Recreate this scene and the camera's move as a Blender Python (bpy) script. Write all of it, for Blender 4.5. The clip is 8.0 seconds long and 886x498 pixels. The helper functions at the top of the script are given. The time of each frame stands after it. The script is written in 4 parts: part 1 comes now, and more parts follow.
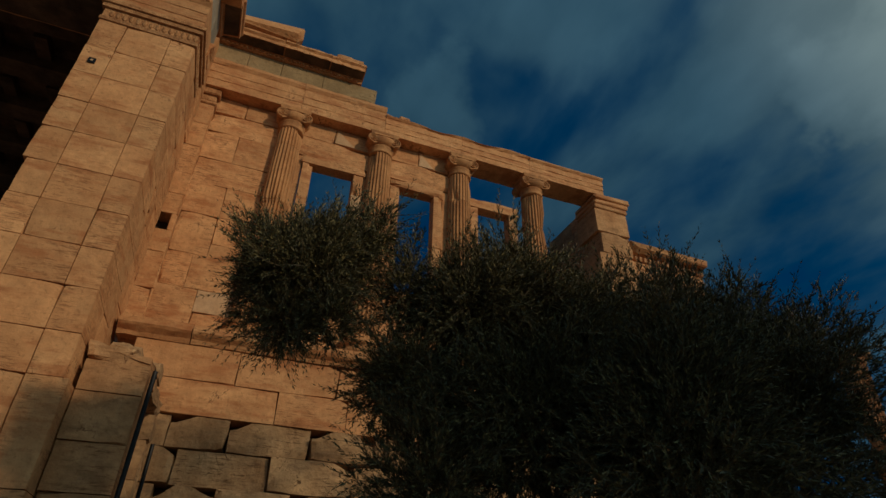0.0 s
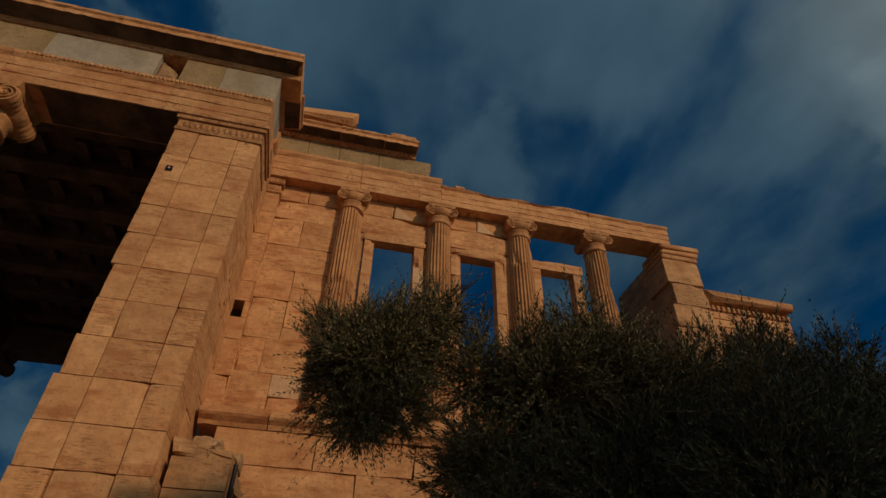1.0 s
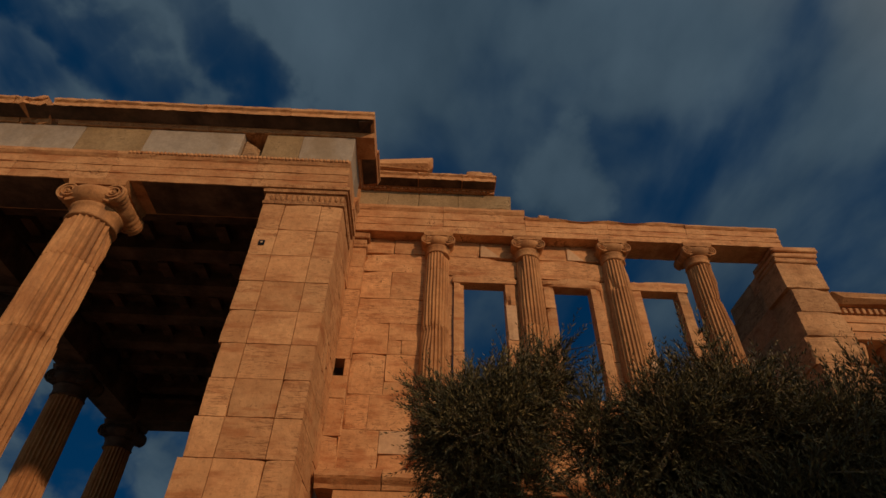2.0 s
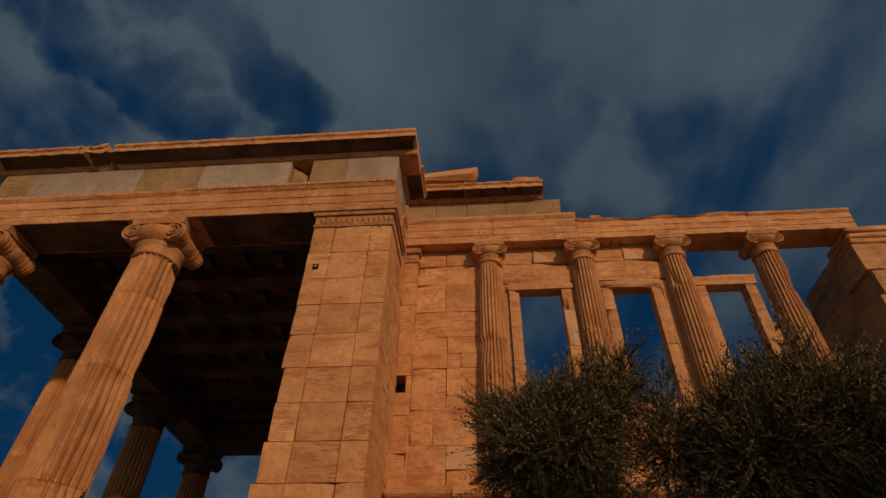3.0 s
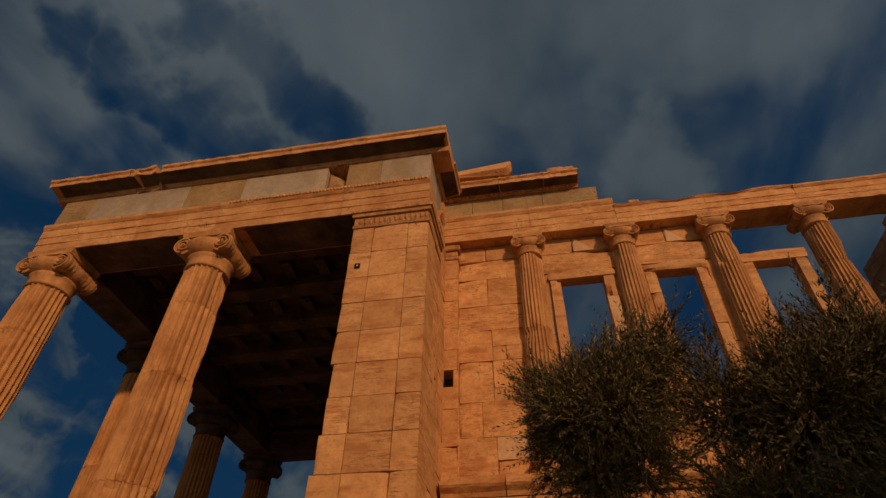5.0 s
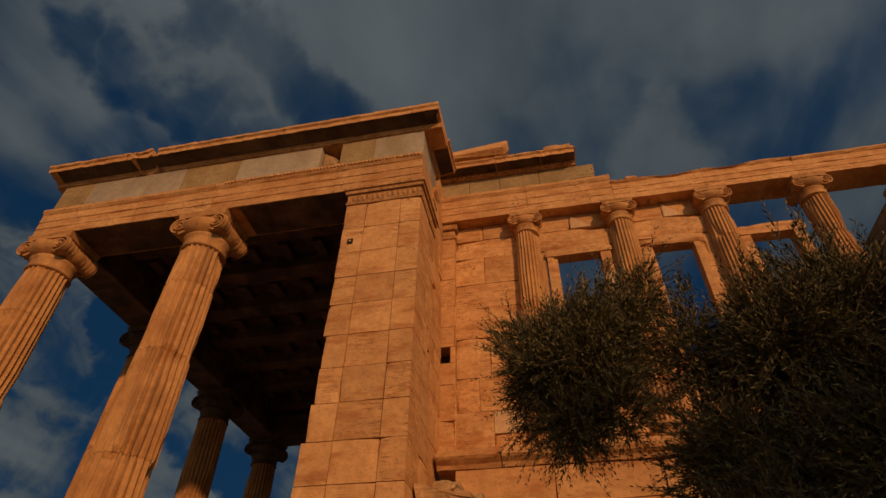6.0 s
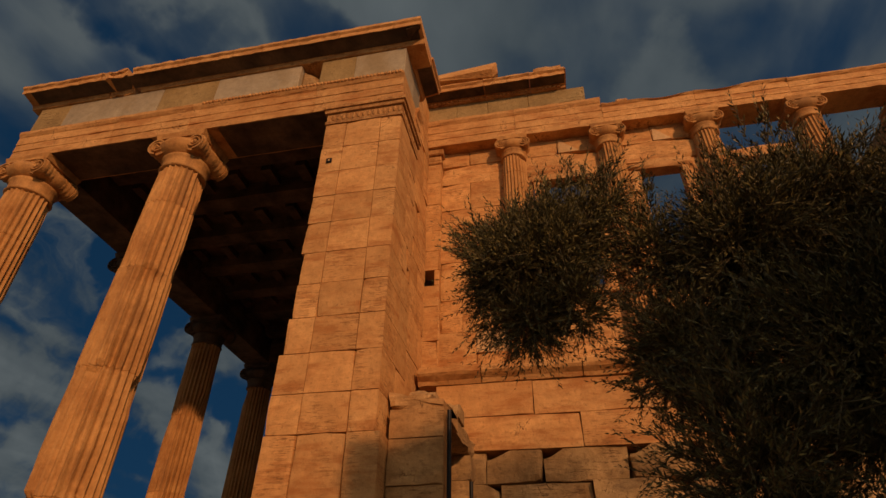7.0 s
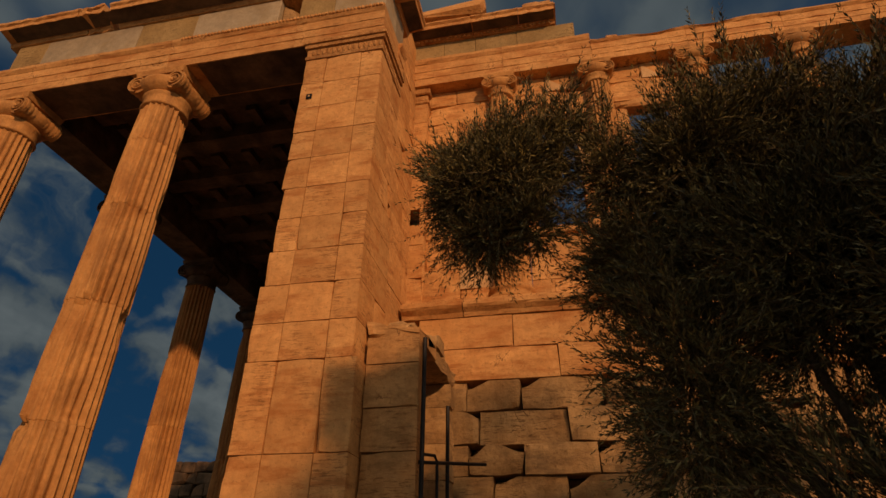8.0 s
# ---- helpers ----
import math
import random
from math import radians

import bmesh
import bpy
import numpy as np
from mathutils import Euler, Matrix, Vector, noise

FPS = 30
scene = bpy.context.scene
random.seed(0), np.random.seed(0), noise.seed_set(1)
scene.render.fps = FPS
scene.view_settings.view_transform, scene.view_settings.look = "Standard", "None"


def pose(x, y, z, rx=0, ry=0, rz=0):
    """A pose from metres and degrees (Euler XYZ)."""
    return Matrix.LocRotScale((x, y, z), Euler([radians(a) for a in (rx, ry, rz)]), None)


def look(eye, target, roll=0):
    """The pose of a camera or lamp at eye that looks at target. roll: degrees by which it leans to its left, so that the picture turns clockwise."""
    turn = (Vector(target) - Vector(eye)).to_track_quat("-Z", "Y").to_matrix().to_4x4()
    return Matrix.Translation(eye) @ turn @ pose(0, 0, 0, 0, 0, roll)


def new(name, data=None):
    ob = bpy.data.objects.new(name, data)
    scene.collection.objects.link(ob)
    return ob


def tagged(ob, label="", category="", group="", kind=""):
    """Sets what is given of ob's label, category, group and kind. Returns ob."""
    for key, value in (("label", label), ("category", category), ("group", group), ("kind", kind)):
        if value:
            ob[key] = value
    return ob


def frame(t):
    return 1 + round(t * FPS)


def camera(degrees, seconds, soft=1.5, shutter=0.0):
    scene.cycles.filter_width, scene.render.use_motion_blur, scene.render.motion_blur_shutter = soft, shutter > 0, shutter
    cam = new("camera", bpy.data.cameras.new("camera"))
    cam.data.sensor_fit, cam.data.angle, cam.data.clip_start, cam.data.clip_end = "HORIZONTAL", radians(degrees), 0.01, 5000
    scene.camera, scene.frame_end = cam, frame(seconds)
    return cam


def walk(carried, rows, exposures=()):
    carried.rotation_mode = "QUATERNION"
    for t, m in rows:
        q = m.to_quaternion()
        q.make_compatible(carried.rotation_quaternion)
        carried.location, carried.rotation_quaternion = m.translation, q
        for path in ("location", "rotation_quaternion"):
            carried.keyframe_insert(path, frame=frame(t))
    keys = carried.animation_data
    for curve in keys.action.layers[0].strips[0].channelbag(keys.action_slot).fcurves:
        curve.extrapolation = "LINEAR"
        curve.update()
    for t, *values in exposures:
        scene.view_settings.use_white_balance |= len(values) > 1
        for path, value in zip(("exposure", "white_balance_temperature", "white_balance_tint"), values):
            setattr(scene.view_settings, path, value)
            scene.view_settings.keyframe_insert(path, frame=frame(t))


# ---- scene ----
cam = camera(75.6, 8.0, soft=1.5)
PATH = [
    (0, (-0.238, -9.471, 2.062), (0.348, -7.9, 3.152), 1.4),
    (0.5, (-0.304, -9.5, 2.13), (0.194, -7.98, 3.329), 1.3),
    (1, (-0.3, -9.538, 2.231), (0.044, -8.017, 3.483), 1.3),
    (1.5, (-0.324, -9.517, 2.423), (-0.161, -8.002, 3.719), 1.3),
    (2, (-0.361, -9.542, 2.567), (-0.321, -8.038, 3.885), 1.4),
    (3.5, (-0.352, -9.488, 2.651), (-0.553, -8.02, 3.994), 1.3),
    (4, (-0.327, -9.479, 2.603), (-0.565, -8.018, 3.949), 1.3),
    (4.5, (-0.337, -9.486, 2.527), (-0.597, -8.034, 3.877), 1.3),
    (6, (-0.08, -9.224, 2.187), (-0.395, -7.765, 3.518), 1.0),
    (6.5, (0.049, -9.041, 2.09), (-0.273, -7.526, 3.354), 0.8),
    (7, (0.174, -8.937, 2.0), (-0.165, -7.346, 3.164), 0.9),
    (7.5, (0.312, -8.859, 1.889), (-0.037, -7.22, 2.981), 0.8),
    (8, (0.46, -8.834, 1.766), (0.102, -7.151, 2.785), 0.7),
]
EXPOSURES = [(0.0, -0.38, 4250, -18), (1.5, -0.28, 4950, -2), (3.5, -0.2, 5800, 10), (4.5, -0.15, 6200, 12), (6.5, -0.05, 6800, 13), (8.0, 0.05, 6900, 11)]
walk(cam, [(t, look(eye, target, roll)) for t, eye, target, roll in PATH], EXPOSURES)

# ---- light: low warm sun from the south-west, broken cloud ----
SUN = Vector((0.68, -1.0, 0.405)).normalized()
sun_data = bpy.data.lights.new("sun", "SUN")
sun_data.energy, sun_data.angle, sun_data.color = 2.35, radians(2.0), (1.0, 0.525, 0.245)
sun = new("sun", sun_data)
sun.matrix_world = look((0, 0, 0), -SUN) @ pose(0, 0, 0)
sun.location = (20, -40, 30)


def build_world():
    w = bpy.data.worlds.new("sky")
    w.use_nodes = True
    nt = w.node_tree
    N, L = nt.nodes, nt.links
    N.clear()
    out, bg = N.new("ShaderNodeOutputWorld"), N.new("ShaderNodeBackground")
    sky = N.new("ShaderNodeTexSky")
    sky.sky_type, sky.sun_disc = "NISHITA", False
    sky.sun_elevation = math.asin(SUN.z)
    sky.sun_rotation = math.atan2(SUN.x, SUN.y)
    sky.air_density, sky.dust_density, sky.ozone_density = 1.0, 0.4, 3.0
    up = N.new("ShaderNodeVectorMath"); up.operation = "ADD"
    up.inputs[1].default_value = (0, 0, 0.8)
    upn = N.new("ShaderNodeVectorMath"); upn.operation = "NORMALIZE"
    cs = N.new("ShaderNodeTexCoord")
    L.new(cs.outputs["Generated"], up.inputs[0]); L.new(up.outputs[0], upn.inputs[0]); L.new(upn.outputs[0], sky.inputs["Vector"])
    tint = N.new("ShaderNodeMix")
    tint.data_type, tint.blend_type = "RGBA", "MULTIPLY"
    tint.inputs[0].default_value = 1.0
    tint.inputs[7].default_value = (0.15, 0.47, 0.60, 1)
    L.new(sky.outputs[0], tint.inputs[6])
    # the cloud sheet lies on a plane overhead
    co = N.new("ShaderNodeTexCoord")
    sep = N.new("ShaderNodeSeparateXYZ")
    L.new(co.outputs["Generated"], sep.inputs[0])
    zz = N.new("ShaderNodeMath"); zz.operation = "MAXIMUM"; zz.inputs[1].default_value = 0.06
    L.new(sep.outputs[2], zz.inputs[0])
    zadd = N.new("ShaderNodeMath"); zadd.operation = "ADD"; zadd.inputs[1].default_value = 0.12
    L.new(zz.outputs[0], zadd.inputs[0])
    dx = N.new("ShaderNodeMath"); dx.operation = "DIVIDE"
    dy = N.new("ShaderNodeMath"); dy.operation = "DIVIDE"
    L.new(sep.outputs[0], dx.inputs[0]); L.new(zadd.outputs[0], dx.inputs[1])
    L.new(sep.outputs[1], dy.inputs[0]); L.new(zadd.outputs[0], dy.inputs[1])
    uv = N.new("ShaderNodeCombineXYZ")
    L.new(dx.outputs[0], uv.inputs[0]); L.new(dy.outputs[0], uv.inputs[1])
    mp = N.new("ShaderNodeMapping")
    mp.inputs["Rotation"].default_value = (0, 0, radians(-28))
    mp.inputs["Scale"].default_value = (1.5, 0.8, 1)
    mp.inputs["Location"].default_value = (0.4, 0.15, 0.3)
    L.new(uv.outputs[0], mp.inputs[0])
    n1 = N.new("ShaderNodeTexNoise")
    n1.inputs["Scale"].default_value, n1.inputs["Detail"].default_value, n1.inputs["Roughness"].default_value = 2.1, 6, 0.49
    n1.inputs["Distortion"].default_value = 0.25
    L.new(mp.outputs[0], n1.inputs["Vector"])
    ramp = N.new("ShaderNodeValToRGB")
    ramp.color_ramp.elements[0].position, ramp.color_ramp.elements[1].position = 0.30, 0.66
    ramp.color_ramp.interpolation = "EASE"
    # broad gaps and banks of the cloud sheet: direction, width in degrees, weight
    banks = [((0.697, 0.292, 0.655), 8, 0.14), ((0.351, 0.617, 0.704), 5, -0.05), ((0.241, 0.652, 0.719), 5, 0.06), ((0.80, 0.20, 0.43), 9, 0.12), ((0.88, 0.20, 0.24), 6, -0.14),
             ((0.62, 0.33, 0.71), 9, 0.05), ((0.47, 0.47, 0.745), 9, -0.03), ((0.12, 0.55, 0.83), 8, 0.12), ((0.103, 0.608, 0.787), 4, -0.05), ((0.76, 0.38, 0.52), 9, 0.07), ((0.62, 0.45, 0.64), 9, 0.06), ((0.45, 0.65, 0.61), 10, -0.03), ((-0.50, 0.42, 0.76), 14, 0.08), ((-0.62, 0.46, 0.63), 8, -0.14),
             ((-0.084, 0.504, 0.860), 13, 0.12),
             ((0.259, 0.612, 0.747), 4, -0.07), ((0.384, 0.579, 0.719), 5, -0.01), ((-0.642, 0.61, 0.465), 10, -0.16), ((-0.66, 0.50, 0.56), 9, -0.14), ((-0.611, 0.766, 0.197), 8, -0.10),
             ((-0.647, 0.673, 0.358), 3.5, 0.14), ((-0.697, 0.609, 0.379), 3.5, 0.14), ((-0.524, 0.813, 0.256), 4, 0.15), ((-0.75, 0.62, 0.24), 5, 0.12), ((-0.58, 0.70, 0.41), 8, -0.08)]
    nw = N.new("ShaderNodeTexNoise")
    nw.inputs["Scale"].default_value, nw.inputs["Detail"].default_value = 3.2, 3.5
    L.new(co.outputs["Generated"], nw.inputs["Vector"])
    warp = N.new("ShaderNodeVectorMath"); warp.operation = "MULTIPLY_ADD"
    warp.inputs[1].default_value = (0.56, 0.56, 0.56)
    L.new(nw.outputs["Color"], warp.inputs[0]); L.new(co.outputs["Generated"], warp.inputs[2])
    wn = N.new("ShaderNodeVectorMath"); wn.operation = "SUBTRACT"
    wn.inputs[1].default_value = (0.28, 0.28, 0.28)
    L.new(warp.outputs[0], wn.inputs[0])
    un = N.new("ShaderNodeVectorMath"); un.operation = "NORMALIZE"
    L.new(wn.outputs[0], un.inputs[0])
    total = n1.outputs[0]
    for way, width, weight in banks:
        dot = N.new("ShaderNodeVectorMath"); dot.operation = "DOT_PRODUCT"
        dot.inputs[1].default_value = Vector(way).normalized()
        L.new(un.outputs[0], dot.inputs[0])
        mr = N.new("ShaderNodeMapRange"); mr.interpolation_type = "SMOOTHSTEP"
        mr.inputs[1].default_value, mr.inputs[2].default_value, mr.inputs[4].default_value = math.cos(radians(width * 1.3)), 1.0, weight
        L.new(dot.outputs["Value"], mr.inputs[0])
        ad = N.new("ShaderNodeMath"); ad.operation = "ADD"
        L.new(total, ad.inputs[0]); L.new(mr.outputs[0], ad.inputs[1])
        total = ad.outputs[0]
    # long gaps and single puffs: points along the streak, width in degrees, weight
    streaks = [(((-0.585, 0.300, 0.753), (-0.540, 0.360, 0.761), (-0.505, 0.410, 0.760), (-0.475, 0.455, 0.753), (-0.445, 0.500, 0.743)), 3.3, -0.22),
               (((-0.425, 0.330, 0.843), (-0.40, 0.37, 0.838), (-0.375, 0.415, 0.829), (-0.348, 0.46, 0.817), (-0.32, 0.505, 0.80), (-0.295, 0.545, 0.785)), 3.5, -0.25),
               (((0.435, 0.585, 0.684), (0.385, 0.600, 0.701), (0.340, 0.610, 0.716)), 4.5, -0.04),
               (((0.701, 0.303, 0.646), (0.735, 0.235, 0.636)), 4.5, 0.36),
               (((0.234, 0.648, 0.725), (0.200, 0.655, 0.729)), 4.0, 0.16)]
    nf = N.new("ShaderNodeTexNoise")
    nf.inputs["Scale"].default_value, nf.inputs["Detail"].default_value = 7.0, 5
    L.new(co.outputs["Generated"], nf.inputs["Vector"])
    wf = N.new("ShaderNodeVectorMath"); wf.operation = "MULTIPLY_ADD"
    wf.inputs[1].default_value = (0.30, 0.30, 0.30)
    L.new(nf.outputs["Color"], wf.inputs[0]); L.new(co.outputs["Generated"], wf.inputs[2])
    ws = N.new("ShaderNodeVectorMath"); ws.operation = "SUBTRACT"
    ws.inputs[1].default_value = (0.15, 0.15, 0.15)
    L.new(wf.outputs[0], ws.inputs[0])
    wu = N.new("ShaderNodeVectorMath"); wu.operation = "NORMALIZE"
    L.new(ws.outputs[0], wu.inputs[0])

    def near(ways, width, weight):
        best = None
        for way in ways:
            dot = N.new("ShaderNodeVectorMath"); dot.operation = "DOT_PRODUCT"
            dot.inputs[1].default_value = Vector(way).normalized()
            L.new(wu.outputs[0], dot.inputs[0])
            if best is None:
                best = dot.outputs["Value"]
            else:
                mxn = N.new("ShaderNodeMath"); mxn.operation = "MAXIMUM"
                L.new(best, mxn.inputs[0]); L.new(dot.outputs["Value"], mxn.inputs[1])
                best = mxn.outputs[0]
        mr = N.new("ShaderNodeMapRange"); mr.interpolation_type = "SMOOTHSTEP"
        mr.inputs[1].default_value, mr.inputs[2].default_value, mr.inputs[4].default_value = math.cos(radians(width * 1.3)), 1.0, weight
        L.new(best, mr.inputs[0])
        return mr.outputs[0]
    for ways, width, weight in streaks:
        ad = N.new("ShaderNodeMath"); ad.operation = "ADD"
        L.new(total, ad.inputs[0]); L.new(near(ways, width, weight), ad.inputs[1])
        total = ad.outputs[0]
    # small cumulus low in the north
    pf = N.new("ShaderNodeTexNoise")
    pf.inputs["Scale"].default_value, pf.inputs["Detail"].default_value = 9.0, 7
    L.new(wu.outputs[0], pf.inputs["Vector"])
    ps = N.new("ShaderNodeMath"); ps.operation = "SUBTRACT"; ps.inputs[1].default_value = 0.45
    L.new(pf.outputs[0], ps.inputs[0])
    pm = N.new("ShaderNodeMath"); pm.operation = "MULTIPLY_ADD"
    L.new(ps.outputs[0], pm.inputs[0]); L.new(near([(-0.66, 0.68, 0.32)], 22, 1.5), pm.inputs[1]); L.new(total, pm.inputs[2])
    total = pm.outputs[0]
    L.new(total, ramp.inputs[0])
    n2 = N.new("ShaderNodeTexNoise")
    n2.inputs["Scale"].default_value, n2.inputs["Detail"].default_value = 2.6, 6
    L.new(mp.outputs[0], n2.inputs["Vector"])
    cc = N.new("ShaderNodeValToRGB")
    cc.color_ramp.elements[0].position, cc.color_ramp.elements[1].position = 0.28, 0.95
    cc.color_ramp.elements[0].color = (0.034, 0.050, 0.063, 1)
    cc.color_ramp.elements[1].color = (0.100, 0.122, 0.132, 1)
    thick = N.new("ShaderNodeMath"); thick.operation = "MULTIPLY_ADD"; thick.inputs[1].default_value = 0.75
    tsub = N.new("ShaderNodeMath"); tsub.operation = "SUBTRACT"; tsub.inputs[1].default_value = 0.50
    L.new(total, tsub.inputs[0]); L.new(tsub.outputs[0], thick.inputs[0]); L.new(n2.outputs[0], thick.inputs[2])
    L.new(thick.outputs[0], cc.inputs[0])
    blue = N.new("ShaderNodeMix")
    blue.data_type, blue.blend_type = "RGBA", "MULTIPLY"
    blue.inputs[0].default_value = 1.0
    blue.inputs[7].default_value = (0.060, 0.060, 0.060, 1)
    L.new(tint.outputs[2], blue.inputs[6])
    mix = N.new("ShaderNodeMix")
    mix.data_type = "RGBA"
    L.new(ramp.outputs[0], mix.inputs[0]); L.new(blue.outputs[2], mix.inputs[6]); L.new(cc.outputs[0], mix.inputs[7])
    # the sky grows brighter towards the low sun
    sd = N.new("ShaderNodeVectorMath"); sd.operation = "DOT_PRODUCT"
    sd.inputs[1].default_value = SUN
    L.new(co.outputs["Generated"], sd.inputs[0])
    sg = N.new("ShaderNodeMapRange"); sg.interpolation_type = "SMOOTHSTEP"
    sg.inputs[1].default_value, sg.inputs[2].default_value = 0.15, 1.0
    L.new(sd.outputs["Value"], sg.inputs[0])
    warm = N.new("ShaderNodeMix"); warm.data_type = "RGBA"
    warm.inputs[6].default_value, warm.inputs[7].default_value = (1, 1, 1, 1), (11.0, 6.4, 3.6, 1)
    L.new(sg.outputs[0], warm.inputs[0])
    lit = N.new("ShaderNodeVectorMath"); lit.operation = "MULTIPLY"
    L.new(mix.outputs[2], lit.inputs[0]); L.new(warm.outputs[2], lit.inputs[1])
    L.new(lit.outputs[0], bg.inputs[0])
    bg.inputs[1].default_value = 1.0
    L.new(bg.outputs[0], out.inputs[0])
    scene.world = w


build_world()


# ---- materials ----
def material(name, dark, light, rough=0.8, scale=1.2, grain=14.0, bump=0.25, spread=0.10, streak=None, metal=0.0, cracks=0.0):
    """A weathered surface: two scales of tone, fine relief, a shift of tone from piece to piece, and stains along one axis."""
    m = bpy.data.materials.new(name)
    m.use_nodes = True
    N, L = m.node_tree.nodes, m.node_tree.links
    b = N["Principled BSDF"]
    b.inputs["Roughness"].default_value, b.inputs["Metallic"].default_value = rough, metal
    b.inputs["Specular IOR Level"].default_value = 0.25
    geo, info = N.new("ShaderNodeNewGeometry"), N.new("ShaderNodeObjectInfo")
    shift = N.new("ShaderNodeVectorMath"); shift.operation = "MULTIPLY_ADD"
    shift.inputs[1].default_value = (1, 1, 1)
    L.new(geo.outputs["Position"], shift.inputs[0])
    far = N.new("ShaderNodeMath"); far.operation = "MULTIPLY"; far.inputs[1].default_value = 17.0
    L.new(info.outputs["Random"], far.inputs[0]); L.new(far.outputs[0], shift.inputs[2])
    big = N.new("ShaderNodeTexNoise")
    big.inputs["Scale"].default_value, big.inputs["Detail"].default_value, big.inputs["Roughness"].default_value = scale, 6, 0.62
    L.new(shift.outputs[0], big.inputs["Vector"])
    ramp = N.new("ShaderNodeValToRGB")
    ramp.color_ramp.elements[0].position, ramp.color_ramp.elements[1].position = 0.32, 0.66
    ramp.color_ramp.elements[0].color, ramp.color_ramp.elements[1].color = (*dark, 1), (*light, 1)
    L.new(big.outputs[0], ramp.inputs[0])
    fine = N.new("ShaderNodeTexNoise")
    fine.inputs["Scale"].default_value, fine.inputs["Detail"].default_value, fine.inputs["Roughness"].default_value = grain, 8, 0.7
    L.new(geo.outputs["Position"], fine.inputs["Vector"])
    tone = N.new("ShaderNodeMapRange")
    tone.inputs[1].default_value, tone.inputs[2].default_value, tone.inputs[3].default_value, tone.inputs[4].default_value = 0.30, 0.70, 0.80, 1.12
    L.new(fine.outputs[0], tone.inputs[0])
    own = N.new("ShaderNodeMapRange")
    own.inputs[3].default_value, own.inputs[4].default_value = 1 - spread, 1 + spread
    L.new(info.outputs["Random"], own.inputs[0])
    mul = N.new("ShaderNodeMath"); mul.operation = "MULTIPLY"
    L.new(tone.outputs[0], mul.inputs[0]); L.new(own.outputs[0], mul.inputs[1])
    col = N.new("ShaderNodeVectorMath"); col.operation = "SCALE"
    L.new(ramp.outputs[0], col.inputs[0]); L.new(mul.outputs[0], col.inputs["Scale"])
    result = col.outputs[0]
    if streak:
        mp = N.new("ShaderNodeMapping"); mp.inputs["Scale"].default_value = streak[0]
        L.new(shift.outputs[0], mp.inputs[0])
        st = N.new("ShaderNodeTexNoise"); st.inputs["Scale"].default_value, st.inputs["Detail"].default_value = 1.0, 7
        st.inputs["Roughness"].default_value = 0.68
        L.new(mp.outputs[0], st.inputs["Vector"])
        sr = N.new("ShaderNodeMapRange"); sr.inputs[1].default_value, sr.inputs[2].default_value = 0.50, 0.64
        sr.inputs[4].default_value = streak[2]
        L.new(st.outputs[0], sr.inputs[0])
        mx = N.new("ShaderNodeMix"); mx.data_type = "RGBA"
        mx.inputs[7].default_value = (*streak[1], 1)
        L.new(sr.outputs[0], mx.inputs[0]); L.new(result, mx.inputs[6])
        result = mx.outputs[2]
    if cracks:
        ms = N.new("ShaderNodeMapping"); ms.inputs["Scale"].default_value = (6.0, 6.0, 48.0)
        L.new(shift.outputs[0], ms.inputs[0])
        scr = N.new("ShaderNodeTexNoise"); scr.inputs["Scale"].default_value, scr.inputs["Detail"].default_value, scr.inputs["Roughness"].default_value = 1.0, 5, 0.7
        L.new(ms.outputs[0], scr.inputs["Vector"])
        s1 = N.new("ShaderNodeMapRange"); s1.inputs[1].default_value, s1.inputs[2].default_value = 0.53, 0.60
        L.new(scr.outputs[0], s1.inputs[0])
        patch = N.new("ShaderNodeTexNoise"); patch.inputs["Scale"].default_value, patch.inputs["Detail"].default_value = 1.1, 5
        L.new(shift.outputs[0], patch.inputs["Vector"])
        s2 = N.new("ShaderNodeMapRange"); s2.inputs[1].default_value, s2.inputs[2].default_value, s2.inputs[4].default_value = 0.52, 0.60, 0.85
        L.new(patch.outputs[0], s2.inputs[0])
        s3 = N.new("ShaderNodeMath"); s3.operation = "MULTIPLY"
        L.new(s1.outputs[0], s3.inputs[0]); L.new(s2.outputs[0], s3.inputs[1])
        sx = N.new("ShaderNodeMix"); sx.data_type = "RGBA"
        sx.inputs[7].default_value = (dark[0] * 0.5, dark[1] * 0.46, dark[2] * 0.46, 1)
        L.new(s3.outputs[0], sx.inputs[0]); L.new(result, sx.inputs[6])
        result = sx.outputs[2]
    pit = N.new("ShaderNodeTexNoise"); pit.inputs["Scale"].default_value, pit.inputs["Detail"].default_value = grain * 2.4, 3
    L.new(geo.outputs["Position"], pit.inputs["Vector"])
    pm = N.new("ShaderNodeMapRange"); pm.inputs[1].default_value, pm.inputs[2].default_value, pm.inputs[4].default_value = 0.59, 0.68, 0.36 if cracks else 0.14
    L.new(pit.outputs[0], pm.inputs[0])
    px = N.new("ShaderNodeMix"); px.data_type = "RGBA"
    px.inputs[7].default_value = (dark[0] * 0.45, dark[1] * 0.42, dark[2] * 0.42, 1)
    L.new(pm.outputs[0], px.inputs[0]); L.new(result, px.inputs[6])
    result = px.outputs[2]
    crack = None
    if cracks:
        cn = N.new("ShaderNodeTexNoise"); cn.inputs["Scale"].default_value, cn.inputs["Detail"].default_value = cracks, 4
        cn.inputs["Distortion"].default_value = 0.6
        L.new(shift.outputs[0], cn.inputs["Vector"])
        c0 = N.new("ShaderNodeMath"); c0.operation = "SUBTRACT"; c0.inputs[1].default_value = 0.5
        c1 = N.new("ShaderNodeMath"); c1.operation = "ABSOLUTE"
